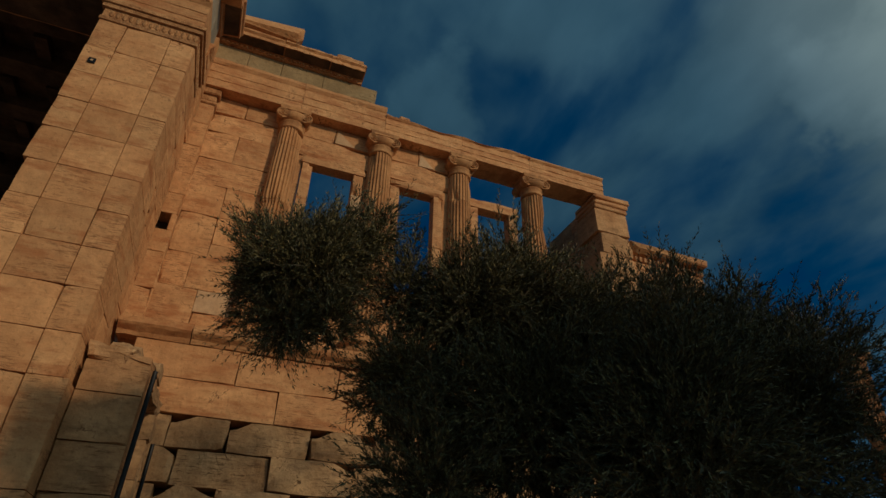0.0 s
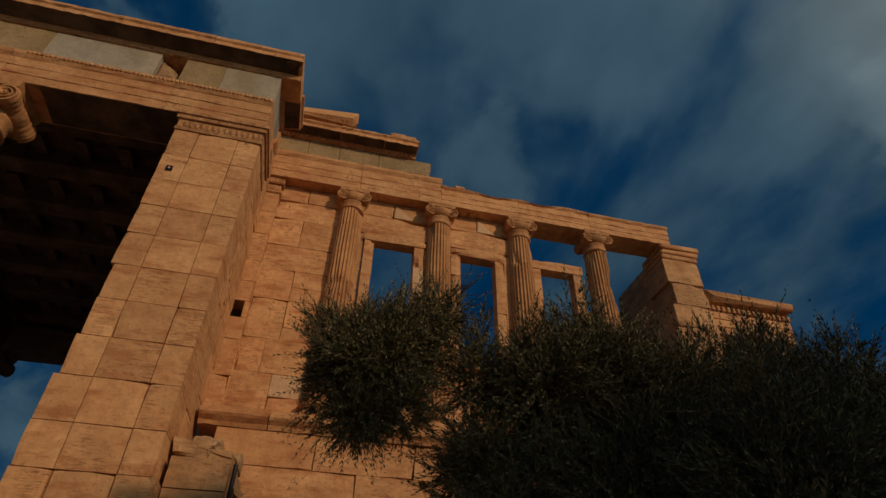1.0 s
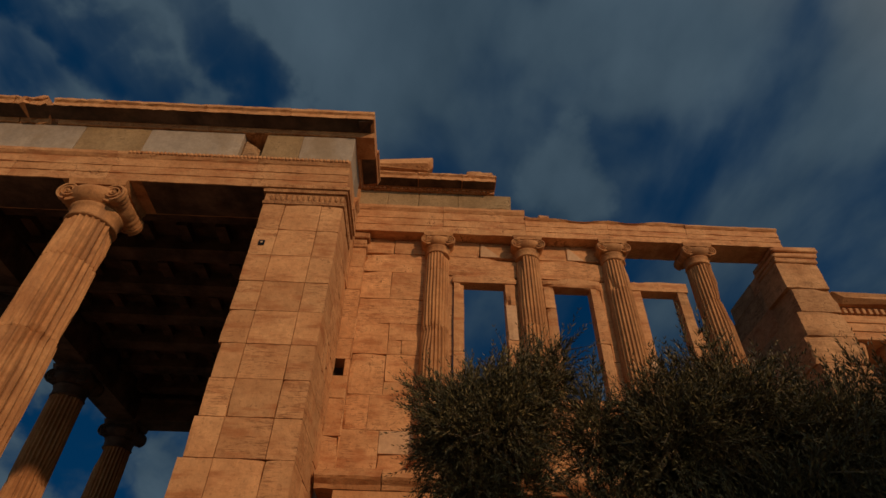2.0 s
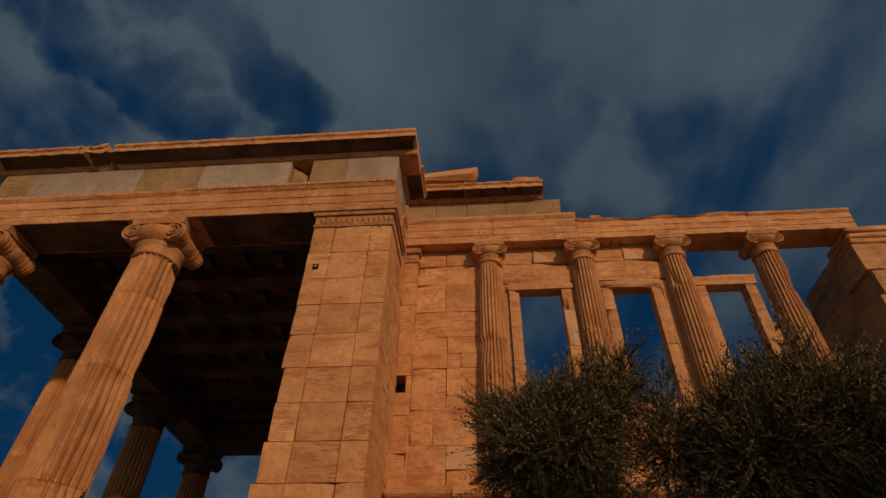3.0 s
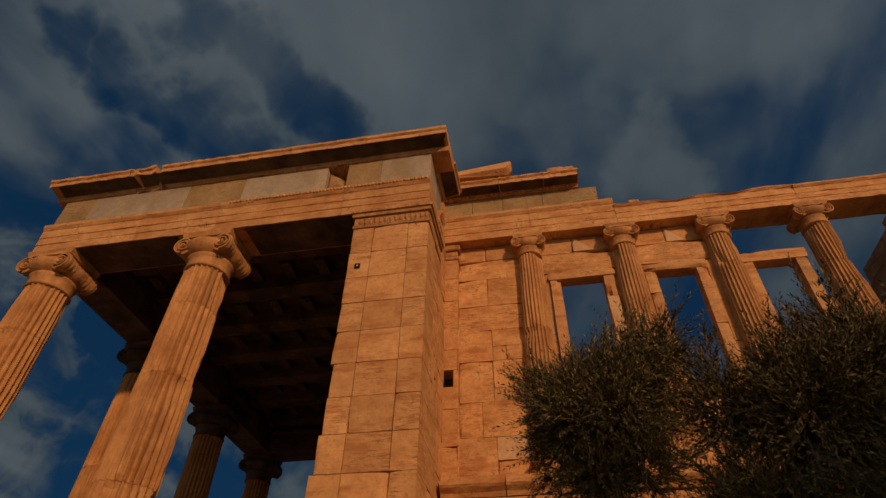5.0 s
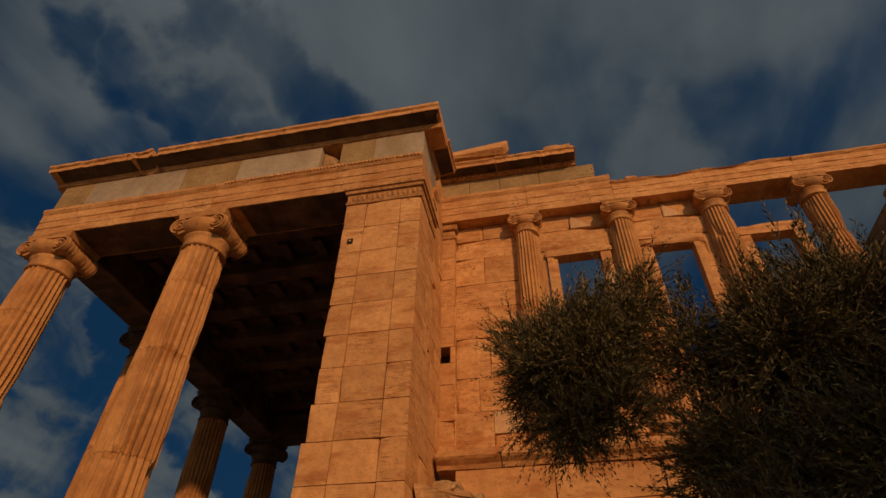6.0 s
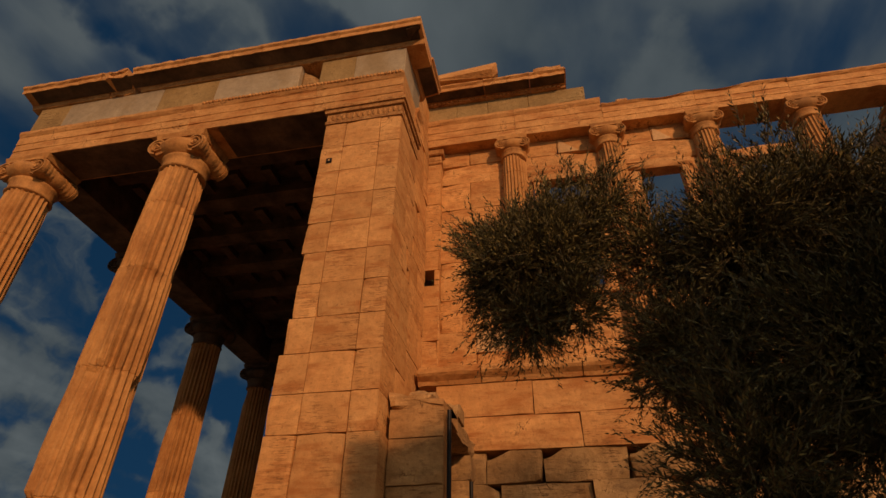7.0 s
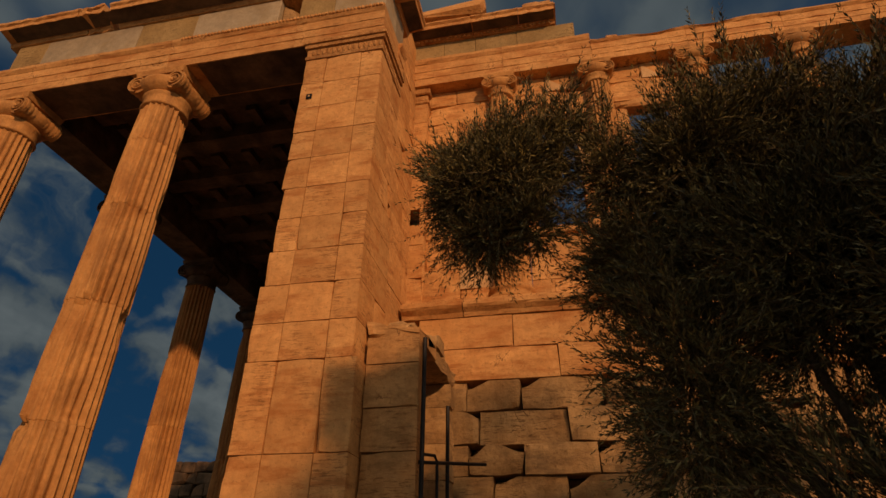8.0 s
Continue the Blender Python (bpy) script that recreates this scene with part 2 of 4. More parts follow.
        cm = N.new("ShaderNodeMapRange"); cm.inputs[1].default_value, cm.inputs[2].default_value, cm.inputs[3].default_value, cm.inputs[4].default_value = 0.002, 0.009, 1.0, 0.0
        L.new(cn.outputs[0], c0.inputs[0]); L.new(c0.outputs[0], c1.inputs[0]); L.new(c1.outputs[0], cm.inputs[0])
        gate = N.new("ShaderNodeMapRange"); gate.inputs[1].default_value, gate.inputs[2].default_value = 0.56, 0.64
        L.new(big.outputs[0], gate.inputs[0])
        cmul = N.new("ShaderNodeMath"); cmul.operation = "MULTIPLY"
        L.new(cm.outputs[0], cmul.inputs[0]); L.new(gate.outputs[0], cmul.inputs[1])
        crack = cmul.outputs[0]
        cx = N.new("ShaderNodeMix"); cx.data_type = "RGBA"
        cx.inputs[7].default_value = (dark[0] * 0.35, dark[1] * 0.3, dark[2] * 0.3, 1)
        L.new(crack, cx.inputs[0]); L.new(result, cx.inputs[6])
        result = cx.outputs[2]
    L.new(result, b.inputs["Base Color"])
    if bump:
        add = N.new("ShaderNodeMath"); add.operation = "MULTIPLY_ADD"; add.inputs[1].default_value = 0.5
        mid = N.new("ShaderNodeTexNoise"); mid.inputs["Scale"].default_value, mid.inputs["Detail"].default_value = grain * 0.3, 5
        L.new(shift.outputs[0], mid.inputs["Vector"])
        L.new(fine.outputs[0], add.inputs[0]); L.new(mid.outputs[0], add.inputs[2])
        bp = N.new("ShaderNodeBump"); bp.inputs["Strength"].default_value, bp.inputs["Distance"].default_value = bump, 0.05
        L.new(add.outputs[0], bp.inputs["Height"]); L.new(bp.outputs[0], b.inputs["Normal"])
    return m


MARBLE = material("honey_marble", (0.48, 0.235, 0.085), (0.65, 0.365, 0.150), 0.72, 1.4, 9, 0.55, 0.12, ((1.5, 1.5, 6.5), (0.36, 0.135, 0.040), 0.72), 0.0, 2.4)
CARVED = material("carved_marble", (0.36, 0.17, 0.060), (0.58, 0.32, 0.130), 0.78, 2.2, 26, 1.0, 0.10, ((9.0, 9.0, 4.0), (0.22, 0.09, 0.03), 0.7))
FLUTED = material("fluted_marble", (0.36, 0.165, 0.055), (0.56, 0.305, 0.115), 0.75, 1.5, 12, 0.55, 0.10, ((6.0, 6.0, 0.8), (0.24, 0.12, 0.05), 0.6))
ROUGH = material("weathered_limestone", (0.26, 0.15, 0.066), (0.54, 0.35, 0.17), 0.9, 1.7, 8, 1.0, 0.16, ((2.0, 2.0, 7.0), (0.18, 0.11, 0.06), 0.6), 0.0, 1.8)
WORN = material("worn_marble", (0.40, 0.205, 0.080), (0.58, 0.34, 0.15), 0.85, 1.6, 8, 0.8, 0.12, ((2.0, 2.0, 6.0), (0.24, 0.13, 0.055), 0.7), 0.0, 2.0)
PALE = material("new_pale_marble", (0.50, 0.31, 0.15), (0.64, 0.44, 0.25), 0.65, 0.8, 14, 0.15, 0.06)
BLUE = material("grey_blue_limestone", (0.25, 0.215, 0.165), (0.42, 0.355, 0.265), 0.75, 0.8, 12, 0.3, 0.24, ((1.0, 1.0, 0.6), (0.26, 0.19, 0.10), 0.6))
OCHRE = material("ochre_limestone", (0.24, 0.165, 0.075), (0.40, 0.29, 0.145), 0.8, 1.1, 10, 0.5, 0.12, ((1.5, 1.5, 0.8), (0.22, 0.14, 0.06), 0.6), 0.0, 1.6)
# Near-black marble: shade is put into the colour of sheltered parts and recesses.
SHADED = material("shaded_marble", (0.03, 0.021, 0.016), (0.17, 0.11, 0.07), 0.85, 1.6, 9, 0.4, 0.15, ((1.2, 3.0, 1.2), (0.05, 0.04, 0.03), 0.7))
IRON = material("painted_iron", (0.012, 0.013, 0.016), (0.028, 0.028, 0.032), 0.5, 6.0, 40, 0.1, 0.05, None, 0.6)
SOIL = material("dusty_limestone_soil", (0.20, 0.16, 0.115), (0.33, 0.275, 0.205), 0.95, 0.8, 9, 0.8, 0.05)
BARK = material("olive_bark", (0.06, 0.045, 0.03), (0.16, 0.125, 0.09), 0.9, 5.0, 30, 0.8, 0.08)
TWIG = material("olive_twig", (0.11, 0.085, 0.05), (0.20, 0.16, 0.10), 0.85, 6.0, 40, 0.2, 0.05)


def leaf_material():
    m = bpy.data.materials.new("olive_leaf")
    m.use_nodes = True
    N, L = m.node_tree.nodes, m.node_tree.links
    b = N["Principled BSDF"]
    geo = N.new("ShaderNodeNewGeometry")
    ramp = N.new("ShaderNodeValToRGB")
    ramp.color_ramp.elements[0].color, ramp.color_ramp.elements[1].color = (0.040, 0.038, 0.018, 1), (0.27, 0.225, 0.085, 1)
    e = ramp.color_ramp.elements.new(0.72)
    e.color = (0.105, 0.092, 0.038, 1)
    L.new(geo.outputs["Random Per Island"], ramp.inputs[0])
    L.new(ramp.outputs[0], b.inputs["Base Color"])
    b.inputs["Roughness"].default_value = 0.45
    b.inputs["Specular IOR Level"].default_value = 0.25
    return m


LEAF = leaf_material()


# ---- builders ----
def thing(name, at, label, category, group="", kind=""):
    ob = new(name)
    ob.location = at
    ob.empty_display_size = 0.2
    return tagged(ob, label, category, group, kind)


def mesh_from(name, verts, faces, mat, smooth=False):
    me = bpy.data.meshes.new(name)
    me.from_pydata(verts, [], faces)
    me.materials.append(mat)
    if smooth:
        me.polygons.foreach_set("use_smooth", [True] * len(me.polygons))
    me.update()
    return me


def attach(name, me, parent=None, label=""):
    ob = new(name, me)
    if parent:
        ob.parent = parent
    if label:
        tagged(ob, label)
    return ob


def part(name, bm, mat, parent=None, label="", smooth=False):
    me = bpy.data.meshes.new(name)
    bmesh.ops.recalc_face_normals(bm, faces=bm.faces)
    bm.to_mesh(me)
    bm.free()
    me.materials.append(mat)
    if smooth:
        me.polygons.foreach_set("use_smooth", [True] * len(me.polygons))
    return attach(name, me, parent, label)


def stone_data(lo, hi, c=0.012, jit=0.004, rnd=random, chips=0, chip=0.1):
    """A chamfered block, 24 corners, with slightly uneven edges; chips: how many of its corners are broken off."""
    lo, hi = Vector(lo), Vector(hi)
    size = hi - lo
    c = min(c, min(size) * 0.3)
    verts, index = [], {}
    corners = [(a, b, d) for a in (0, 1) for b in (0, 1) for d in (0, 1)]
    broken = set(rnd.sample(corners, chips)) if chips else set()
    for k in corners:
        cc = c
        cut = Vector((c, c, c))
        if k in broken:
            wide = chip if isinstance(chip, tuple) else (chip, chip, chip)
            cut = Vector([min(rnd.uniform(0.5, 1.6) * q, 0.42 * s) for q, s in zip(wide, size)])
        base = Vector([hi[i] if k[i] else lo[i] for i in range(3)])
        inward = Vector([-1 if k[i] else 1 for i in range(3)])
        j = Vector([rnd.uniform(-jit, jit) for _ in range(3)])
        for ax in range(3):
            v = base + j
            for i in range(3):
                if i != ax:
                    v[i] += inward[i] * cut[i]
            index[(k, ax)] = len(verts)
            verts.append(v)
    faces = []
    for ax in range(3):
        o = [i for i in range(3) if i != ax]
        for s in (0, 1):
            ring = []
            for a, b in ((0, 0), (1, 0), (1, 1), (0, 1)):
                k = [0, 0, 0]
                k[ax], k[o[0]], k[o[1]] = s, a, b
                ring.append(index[(tuple(k), ax)])
            if (s == 1) == (ax == 1):
                ring.reverse()
            faces.append(ring)
    for ax in range(3):
        o = [i for i in range(3) if i != ax]
        for a in (0, 1):
            for b in (0, 1):
                k0, k1 = [0, 0, 0], [0, 0, 0]
                k0[o[0]] = k1[o[0]] = a
                k0[o[1]] = k1[o[1]] = b
                k1[ax] = 1
                k0, k1 = tuple(k0), tuple(k1)
                ring = [index[(k0, o[0])], index[(k1, o[0])], index[(k1, o[1])], index[(k0, o[1])]]
                faces.append(ring)
    for k in corners:
        faces.append([index[(k, 0)], index[(k, 1)], index[(k, 2)]])
    return verts, faces


def fixed(verts, faces, mat, name, smooth=False):
    bm = bmesh.new()
    vs = [bm.verts.new(v) for v in verts]
    for f in faces:
        try:
            bm.faces.new([vs[i] for i in f])
        except ValueError:
            pass
    bmesh.ops.recalc_face_normals(bm, faces=bm.faces)
    me = bpy.data.meshes.new(name)
    bm.to_mesh(me)
    bm.free()
    me.materials.append(mat)
    if smooth:
        me.polygons.foreach_set("use_smooth", [True] * len(me.polygons))
    return me


def stone(parent, lo, hi, mat=None, name="stone_block", c=0.012, jit=0.004, chips=0, chip=0.1, label="", rnd=random):
    v, f = stone_data(lo, hi, c, jit, rnd, chips, chip)
    return attach(name, fixed(v, f, mat or MARBLE, name), parent, label)


def hewn(parent, lo, hi, mat, face="-y", amp=0.006, erode=0.012, nx=4, nz=3, name="stone_block", label="", rnd=random, worn=5, broken=(), notches=None, deep=None):
    """A block whose seen face is uneven and whose edges are worn back by chance; face: the side that is seen."""
    lo, hi = Vector(lo), Vector(hi)
    flat = face in ("-y", "+y")
    u0, u1 = (lo.x, hi.x) if flat else (lo.y, hi.y)
    front, back = {"-y": (lo.y, hi.y), "+y": (hi.y, lo.y), "+x": (hi.x, lo.x), "-x": (lo.x, hi.x)}[face]
    inward = 1 if back > front else -1
    seed = Vector((rnd.uniform(0, 50), rnd.uniform(0, 50), rnd.uniform(0, 50)))

    def at(u, d, z):
        return (u, front + inward * d, z) if flat else (front + inward * d, u, z)
    verts, faces, ring = [], [], []
    bad = {k: rnd.random() ** worn for k in ((0, 0), (1, 0), (0, 1), (1, 1))}
    for k in broken:
        bad[k] = 1.0
    notches = notches or {}

    def sunk(u):
        cut = 0.0
        for end, (wide, high) in notches.items():
            gone = abs(u - (u1 if end else u0))
            cut = max(cut, high * max(0.0, 1 - (gone / wide) ** 1.6))
        return cut
    for j in range(nz + 1):
        for i in range(nx + 1):
            fu, fz = i / nx, j / nz
            u, z = u0 + (u1 - u0) * fu, lo.z + (hi.z - lo.z) * fz
            d = amp * (1 + 1.6 * noise.noise(seed + Vector((u * 3, z * 3, 0))))
            if i in (0, nx) or j in (0, nz):
                corner = max(bad[(a, b)] * max(0, 1 - 2.2 * math.hypot(fu - a, (fz - b) * 0.7)) for a in (0, 1) for b in (0, 1))
                e = erode * (0.10 + 0.45 * rnd.random() ** 3 + 4.5 * corner)
                if i in (0, nx):
                    u += (e if i == 0 else -e) * rnd.uniform(0.5, 1)
                if j in (0, nz):
                    z += (e if j == 0 else -e) * rnd.uniform(0.5, 1)
                d += e * rnd.uniform(0.5, 1.2)
            verts.append(at(u, d, z - sunk(u) * max(0.0, fz * 2 - 1)))
    w = nx + 1
    for j in range(nz):
        for i in range(nx):
            faces.append((j * w + i, j * w + i + 1, (j + 1) * w + i + 1, (j + 1) * w + i))
    rim = [i for i in range(w)] + [j * w + nx for j in range(1, nz + 1)] + [nz * w + i for i in range(nx - 1, -1, -1)] + [j * w for j in range(nz - 1, 0, -1)]
    depth = abs(back - front)
    second = len(verts)
    for k in rim:
        i, j = k % w, k // w
        u = u0 + (u1 - u0) * i / nx
        verts.append(at(u, min(deep or (0.05 + erode * 2), depth * 0.8), lo.z + (hi.z - lo.z) * j / nz - (sunk(u) if j == nz else 0.0)))
    third = len(verts)
    for k in rim:
        i, j = k % w, k // w
        verts.append(at(u0 + (u1 - u0) * i / nx, depth, lo.z + (hi.z - lo.z) * j / nz))
    n = len(rim)
    for k in range(n):
        m = (k + 1) % n
        faces.append((rim[k], rim[m], second + m, second + k))
        faces.append((second + k, second + m, third + m, third + k))
    faces.append([third + k for k in range(n)])
    return attach(name, fixed(verts, faces, mat, name), parent, label)


def lathe(profile, steps=48, flutes=0, depth=0.0):
    """A turned solid from (radius, height) pairs; flutes cut as hollows between narrow flats."""
    bm = bmesh.new()
    rings = []
    for r, z in profile:
        ring = []
        for i in range(steps):
            a = 2 * math.pi * i / steps
            rr = r
            if flutes:
                u = (i * flutes / steps) % 1.0
                rr = r - depth * r * math.sin(math.pi * min(max((u - 0.12) / 0.88, 0), 1)) ** 0.7
            ring.append(bm.verts.new((rr * math.cos(a), rr * math.sin(a), z)))
        rings.append(ring)
    for a, b in zip(rings, rings[1:]):
        for i in range(steps):
            j = (i + 1) % steps
            bm.faces.new((a[i], a[j], b[j], b[i]))
    bm.faces.new(list(reversed(rings[0])))
    bm.faces.new(rings[-1])
    return bm


def prism(profile, x0, x1, wobble=0.0, seg=1, rnd=random, top=None):
    """A moulding: (y, z) profile drawn along x, its upper edge worn by wobble."""
    bm = bmesh.new()
    rings = []
    zs = [p[1] for p in profile]
    for s in range(seg + 1):
        x = x0 + (x1 - x0) * s / seg
        d = [(rnd.uniform(-1, 1) * wobble, rnd.uniform(-1, 1) * wobble) for _ in profile] if wobble else [(0, 0)] * len(profile)
        drop = top(x) if top else 0.0
        rings.append([bm.verts.new((x, y + a, min(z, max(zs) - drop) + b)) for (y, z), (a, b) in zip(profile, d)])
    n = len(profile)
    for a, b in zip(rings, rings[1:]):
        for i in range(n):
            j = (i + 1) % n
            bm.faces.new((a[i], a[j], b[j], b[i]))
    bm.faces.new(rings[0])
    bm.faces.new(list(reversed(rings[-1])))
    return bm


def box_into(bm, lo, hi):
    lo, hi = Vector(lo), Vector(hi)
    m = Matrix.Translation((lo + hi) / 2) @ Matrix.Diagonal((*(hi - lo), 1))
    return bmesh.ops.create_cube(bm, size=1, matrix=m)["verts"]


def tube(points, radius, sides=8, taper=None):
    """A round bar through the points."""
    bm = bmesh.new()
    rings = []
    pts = [Vector(p) for p in points]
    for i, p in enumerate(pts):
        d = (pts[min(i + 1, len(pts) - 1)] - pts[max(i - 1, 0)]).normalized()
        u = d.cross(Vector((0, 0, 1)) if abs(d.z) < 0.9 else Vector((1, 0, 0))).normalized()
        v = d.cross(u)
        r = radius if taper is None else radius + (taper - radius) * i / (len(pts) - 1)
        rings.append([bm.verts.new(p + r * (math.cos(2 * math.pi * k / sides) * u + math.sin(2 * math.pi * k / sides) * v)) for k in range(sides)])
    for a, b in zip(rings, rings[1:]):
        for k in range(sides):
            j = (k + 1) % sides
            bm.faces.new((a[k], a[j], b[j], b[k]))
    bm.faces.new(list(reversed(rings[0])))
    bm.faces.new(rings[-1])
    return bm


def volute_mesh(s):
    """A scroll, seen from the front (-y): a disc with a raised spiral that winds in to an eye."""
    bm = bmesh.new()
    turns, steps = 2.6, 62
    pts = []
    for i in range(steps + 1):
        f = i / steps
        a = -math.pi / 2 + 2 * math.pi * turns * f
        r = s * (1.0 - 0.86 * f ** 0.8)
        pts.append((r, a, s * 0.15 * (1 - 0.72 * f)))
    prev = None
    for r, a, w in pts:
        ca, sa = math.cos(a), math.sin(a)
        row = [bm.verts.new((q * ca, y, q * sa)) for q, y in ((r, 0.0), (r, -0.06 * s / 0.25), (r - w, -0.06 * s / 0.25), (r - w * 1.2, 0.0))]
        if prev:
            for k in range(3):
                bm.faces.new((prev[k], prev[k + 1], row[k + 1], row[k]))
        prev = row
    m = Matrix.Translation((0, 0.02, 0)) @ Matrix.Rotation(radians(90), 4, "X")
    bmesh.ops.create_cone(bm, cap_ends=True, segments=28, radius1=s * 0.95, radius2=s * 0.95, depth=0.04, matrix=m)
    bmesh.ops.create_uvsphere(bm, u_segments=10, v_segments=6, radius=s * 0.14, matrix=Matrix.Translation((0, -0.03, 0)))
    return bm


def bolster_mesh(s, length):
    """The side roll of a capital, ribbed, along y."""
    prof = []
    n = 24
    for i in range(n + 1):
        f = i / n
        waist = 1 - 0.22 * math.sin(math.pi * f)
        rib = 0.055 * s * (1 if i % 3 == 1 else -0.4)
        prof.append((s * 0.92 * waist + rib, length * f))
    bm = lathe(prof, 24)
    bmesh.ops.transform(bm, matrix=Matrix.Rotation(radians(-90), 4, "X"), verts=bm.verts)
    return bm


def ionic_column(name, at, height, r0, r1, joints, label, group, mat=None, band=True, crown=None):
    """Base, fluted drums, necking, echinus, scrolled capital and abacus; the scrolls face -y."""
    mat = mat or FLUTED
    crown = crown or mat
    col = thing(name, at, label, "column", group)
    k = r0 / 0.42
    b = 0.40 * k
    part("base", lathe([(r0 * 1.42, 0), (r0 * 1.46, 0.05 * k), (r0 * 1.42, 0.13 * k), (r0 * 1.24, 0.15 * k), (r0 * 1.18, 0.20 * k), (r0 * 1.22, 0.25 * k),
                        (r0 * 1.30, 0.28 * k), (r0 * 1.32, 0.33 * k), (r0 * 1.26, 0.38 * k), (r0 * 1.06, b)], 40), mat, col, "moulded round base", True)
    cap = 0.47 * k
    neck = 0.26 * k if band else 0.0
    shaft_top = height - cap - neck
    zs = [b] + [j for j in joints if b < j < shaft_top] + [shaft_top]

    def rad(z):
        f = (z - b) / (shaft_top - b)
        return r0 + (r1 - r0) * (0.75 * f + 0.25 * f * f)
    for lo, hi in zip(zs, zs[1:]):
        prof = [(rad(lo) - 0.010, lo + 0.001), (rad(lo), lo + 0.012), (rad(lo), lo + 0.08)]
        n = max(2, int((hi - lo) / 0.5))
        prof += [(rad(lo + (hi - lo) * i / n), lo + (hi - lo) * i / n) for i in range(1, n)]
        prof += [(rad(hi), hi - 0.08), (rad(hi), hi - 0.012), (rad(hi) - 0.010, hi - 0.001)]
        d = lathe(prof, 144, 24, 0.115)
        for v in d.verts:
            e = noise.noise(v.co * 3.1 + Vector(at)) * 0.006
            if abs(v.co.z - lo) < 0.09 or abs(v.co.z - hi) < 0.09:
                e -= max(0, noise.noise(v.co * 4.0 + Vector(at)) - 0.08) * 0.19
            v.co.x *= 1 + e / r0
            v.co.y *= 1 + e / r0
        part("drum", d, mat, col, smooth=False)
    rt = rad(shaft_top)
    if band:
        part("necking", lathe([(rt * 1.0, shaft_top), (rt * 1.06, shaft_top + 0.02 * k), (rt * 1.0, shaft_top + 0.05 * k), (rt * 1.02, shaft_top + neck - 0.05 * k),
                               (rt * 1.10, shaft_top + neck - 0.02 * k), (rt * 1.06, shaft_top + neck)], 48), crown, col, "carved necking band", True)
    ze = height - cap
    part("echinus", lathe([(rt * 1.0, ze), (rt * 1.28, ze + 0.08 * k), (rt * 1.42, ze + 0.17 * k), (rt * 1.36, ze + 0.24 * k)], 48), crown, col, "", True)
    s = 0.19 * k
    xo = rt - 0.015 * k
    zc = height - 0.10 * k - s * 1.0
    dep = rt * 2 + 0.02 * k
    cb = prism([(-dep / 2, zc + s * 0.1), (-dep / 2 + 0.03 * k, zc + s * 0.0), (dep / 2 - 0.03 * k, zc), (dep / 2, zc + s * 0.1), (dep / 2, height - 0.11 * k), (-dep / 2, height - 0.11 * k)], -xo - s * 0.2, xo + s * 0.2)
    capital = part("capital", cb, crown, col, "scrolled marble capital")
    rim = bmesh.new()
    for zz in (zc + s * 0.93, zc + s * 0.42):
        box_into(rim, (-xo, -dep / 2 - 0.035 * k, zz - 0.025 * k), (xo, -dep / 2 + 0.01, zz + 0.025 * k))
    part("fillet", rim, crown, capital)
    for sx in (-1, 1):
        for sy in (-1, 1):
            v = volute_mesh(s)
            bmesh.ops.transform(v, matrix=Matrix.Translation((sx * xo, sy * dep / 2, zc)) @ Matrix.Diagonal((sx * 1, -sy, 1, 1)), verts=v.verts)
            part("scroll", v, crown, capital, "carved spiral scroll")
        bl = bolster_mesh(s, dep - 0.02)
        bmesh.ops.transform(bl, matrix=Matrix.Translation((sx * xo, -dep / 2 + 0.01, zc)), verts=bl.verts)
        part("bolster", bl, crown, capital, "ribbed side roll of the capital", True)
    ab = bmesh.new()
    aw = xo + s * 0.62
    vs = box_into(ab, (-aw, -dep / 2 - 0.03, height - 0.11 * k), (aw, dep / 2 + 0.03, height))
    for v in vs:
        if v.co.z < height - 0.05 * k:
            v.co.x *= 0.93
            v.co.y *= 0.94
    part("abacus", ab, crown, capital, "thin square slab")
    return col


def courses(parent, axis, plane, depth, u0, u1, zs, lengths, mats, rnd, c=0.006, jit=0.003, uneven=0.006, skip=None, chips=0.0, chip=0.08, gap=0.002):
    """Ashlar: rows of blocks with broken joints. axis 'x': face at y = plane; axis 'y': face at x = plane. depth goes away from the face."""
    for i, (z0, z1) in enumerate(zip(zs, zs[1:])):
        u = u0 - (rnd.uniform(0.1, 0.6) * lengths if i % 2 else rnd.uniform(0.5, 0.9) * lengths)
        while u < u1:
            w = lengths * rnd.uniform(0.75, 1.3)
            if u + w < u0 + 0.32:
                w = u0 - u + 0.45
            if u1 - (u + w) < 0.32:
                w = u1 - u
            a, b = max(u, u0), min(u + w, u1)
            if not (skip and skip(a, b, z0, z1)):
                p = plane + rnd.uniform(-uneven, uneven)
                lo, hi = ((a + gap, p, z0 + gap), (b - gap, p + depth, z1 - gap)) if axis == "x" else ((p - depth, a + gap, z0 + gap), (p, b - gap, z1 - gap))
                hewn(parent, lo, hi, rnd.choice(mats), "-y" if axis == "x" else "+x", amp=jit * 1.5, erode=0.004 + chips * chip * 0.25, rnd=rnd)
            u += w


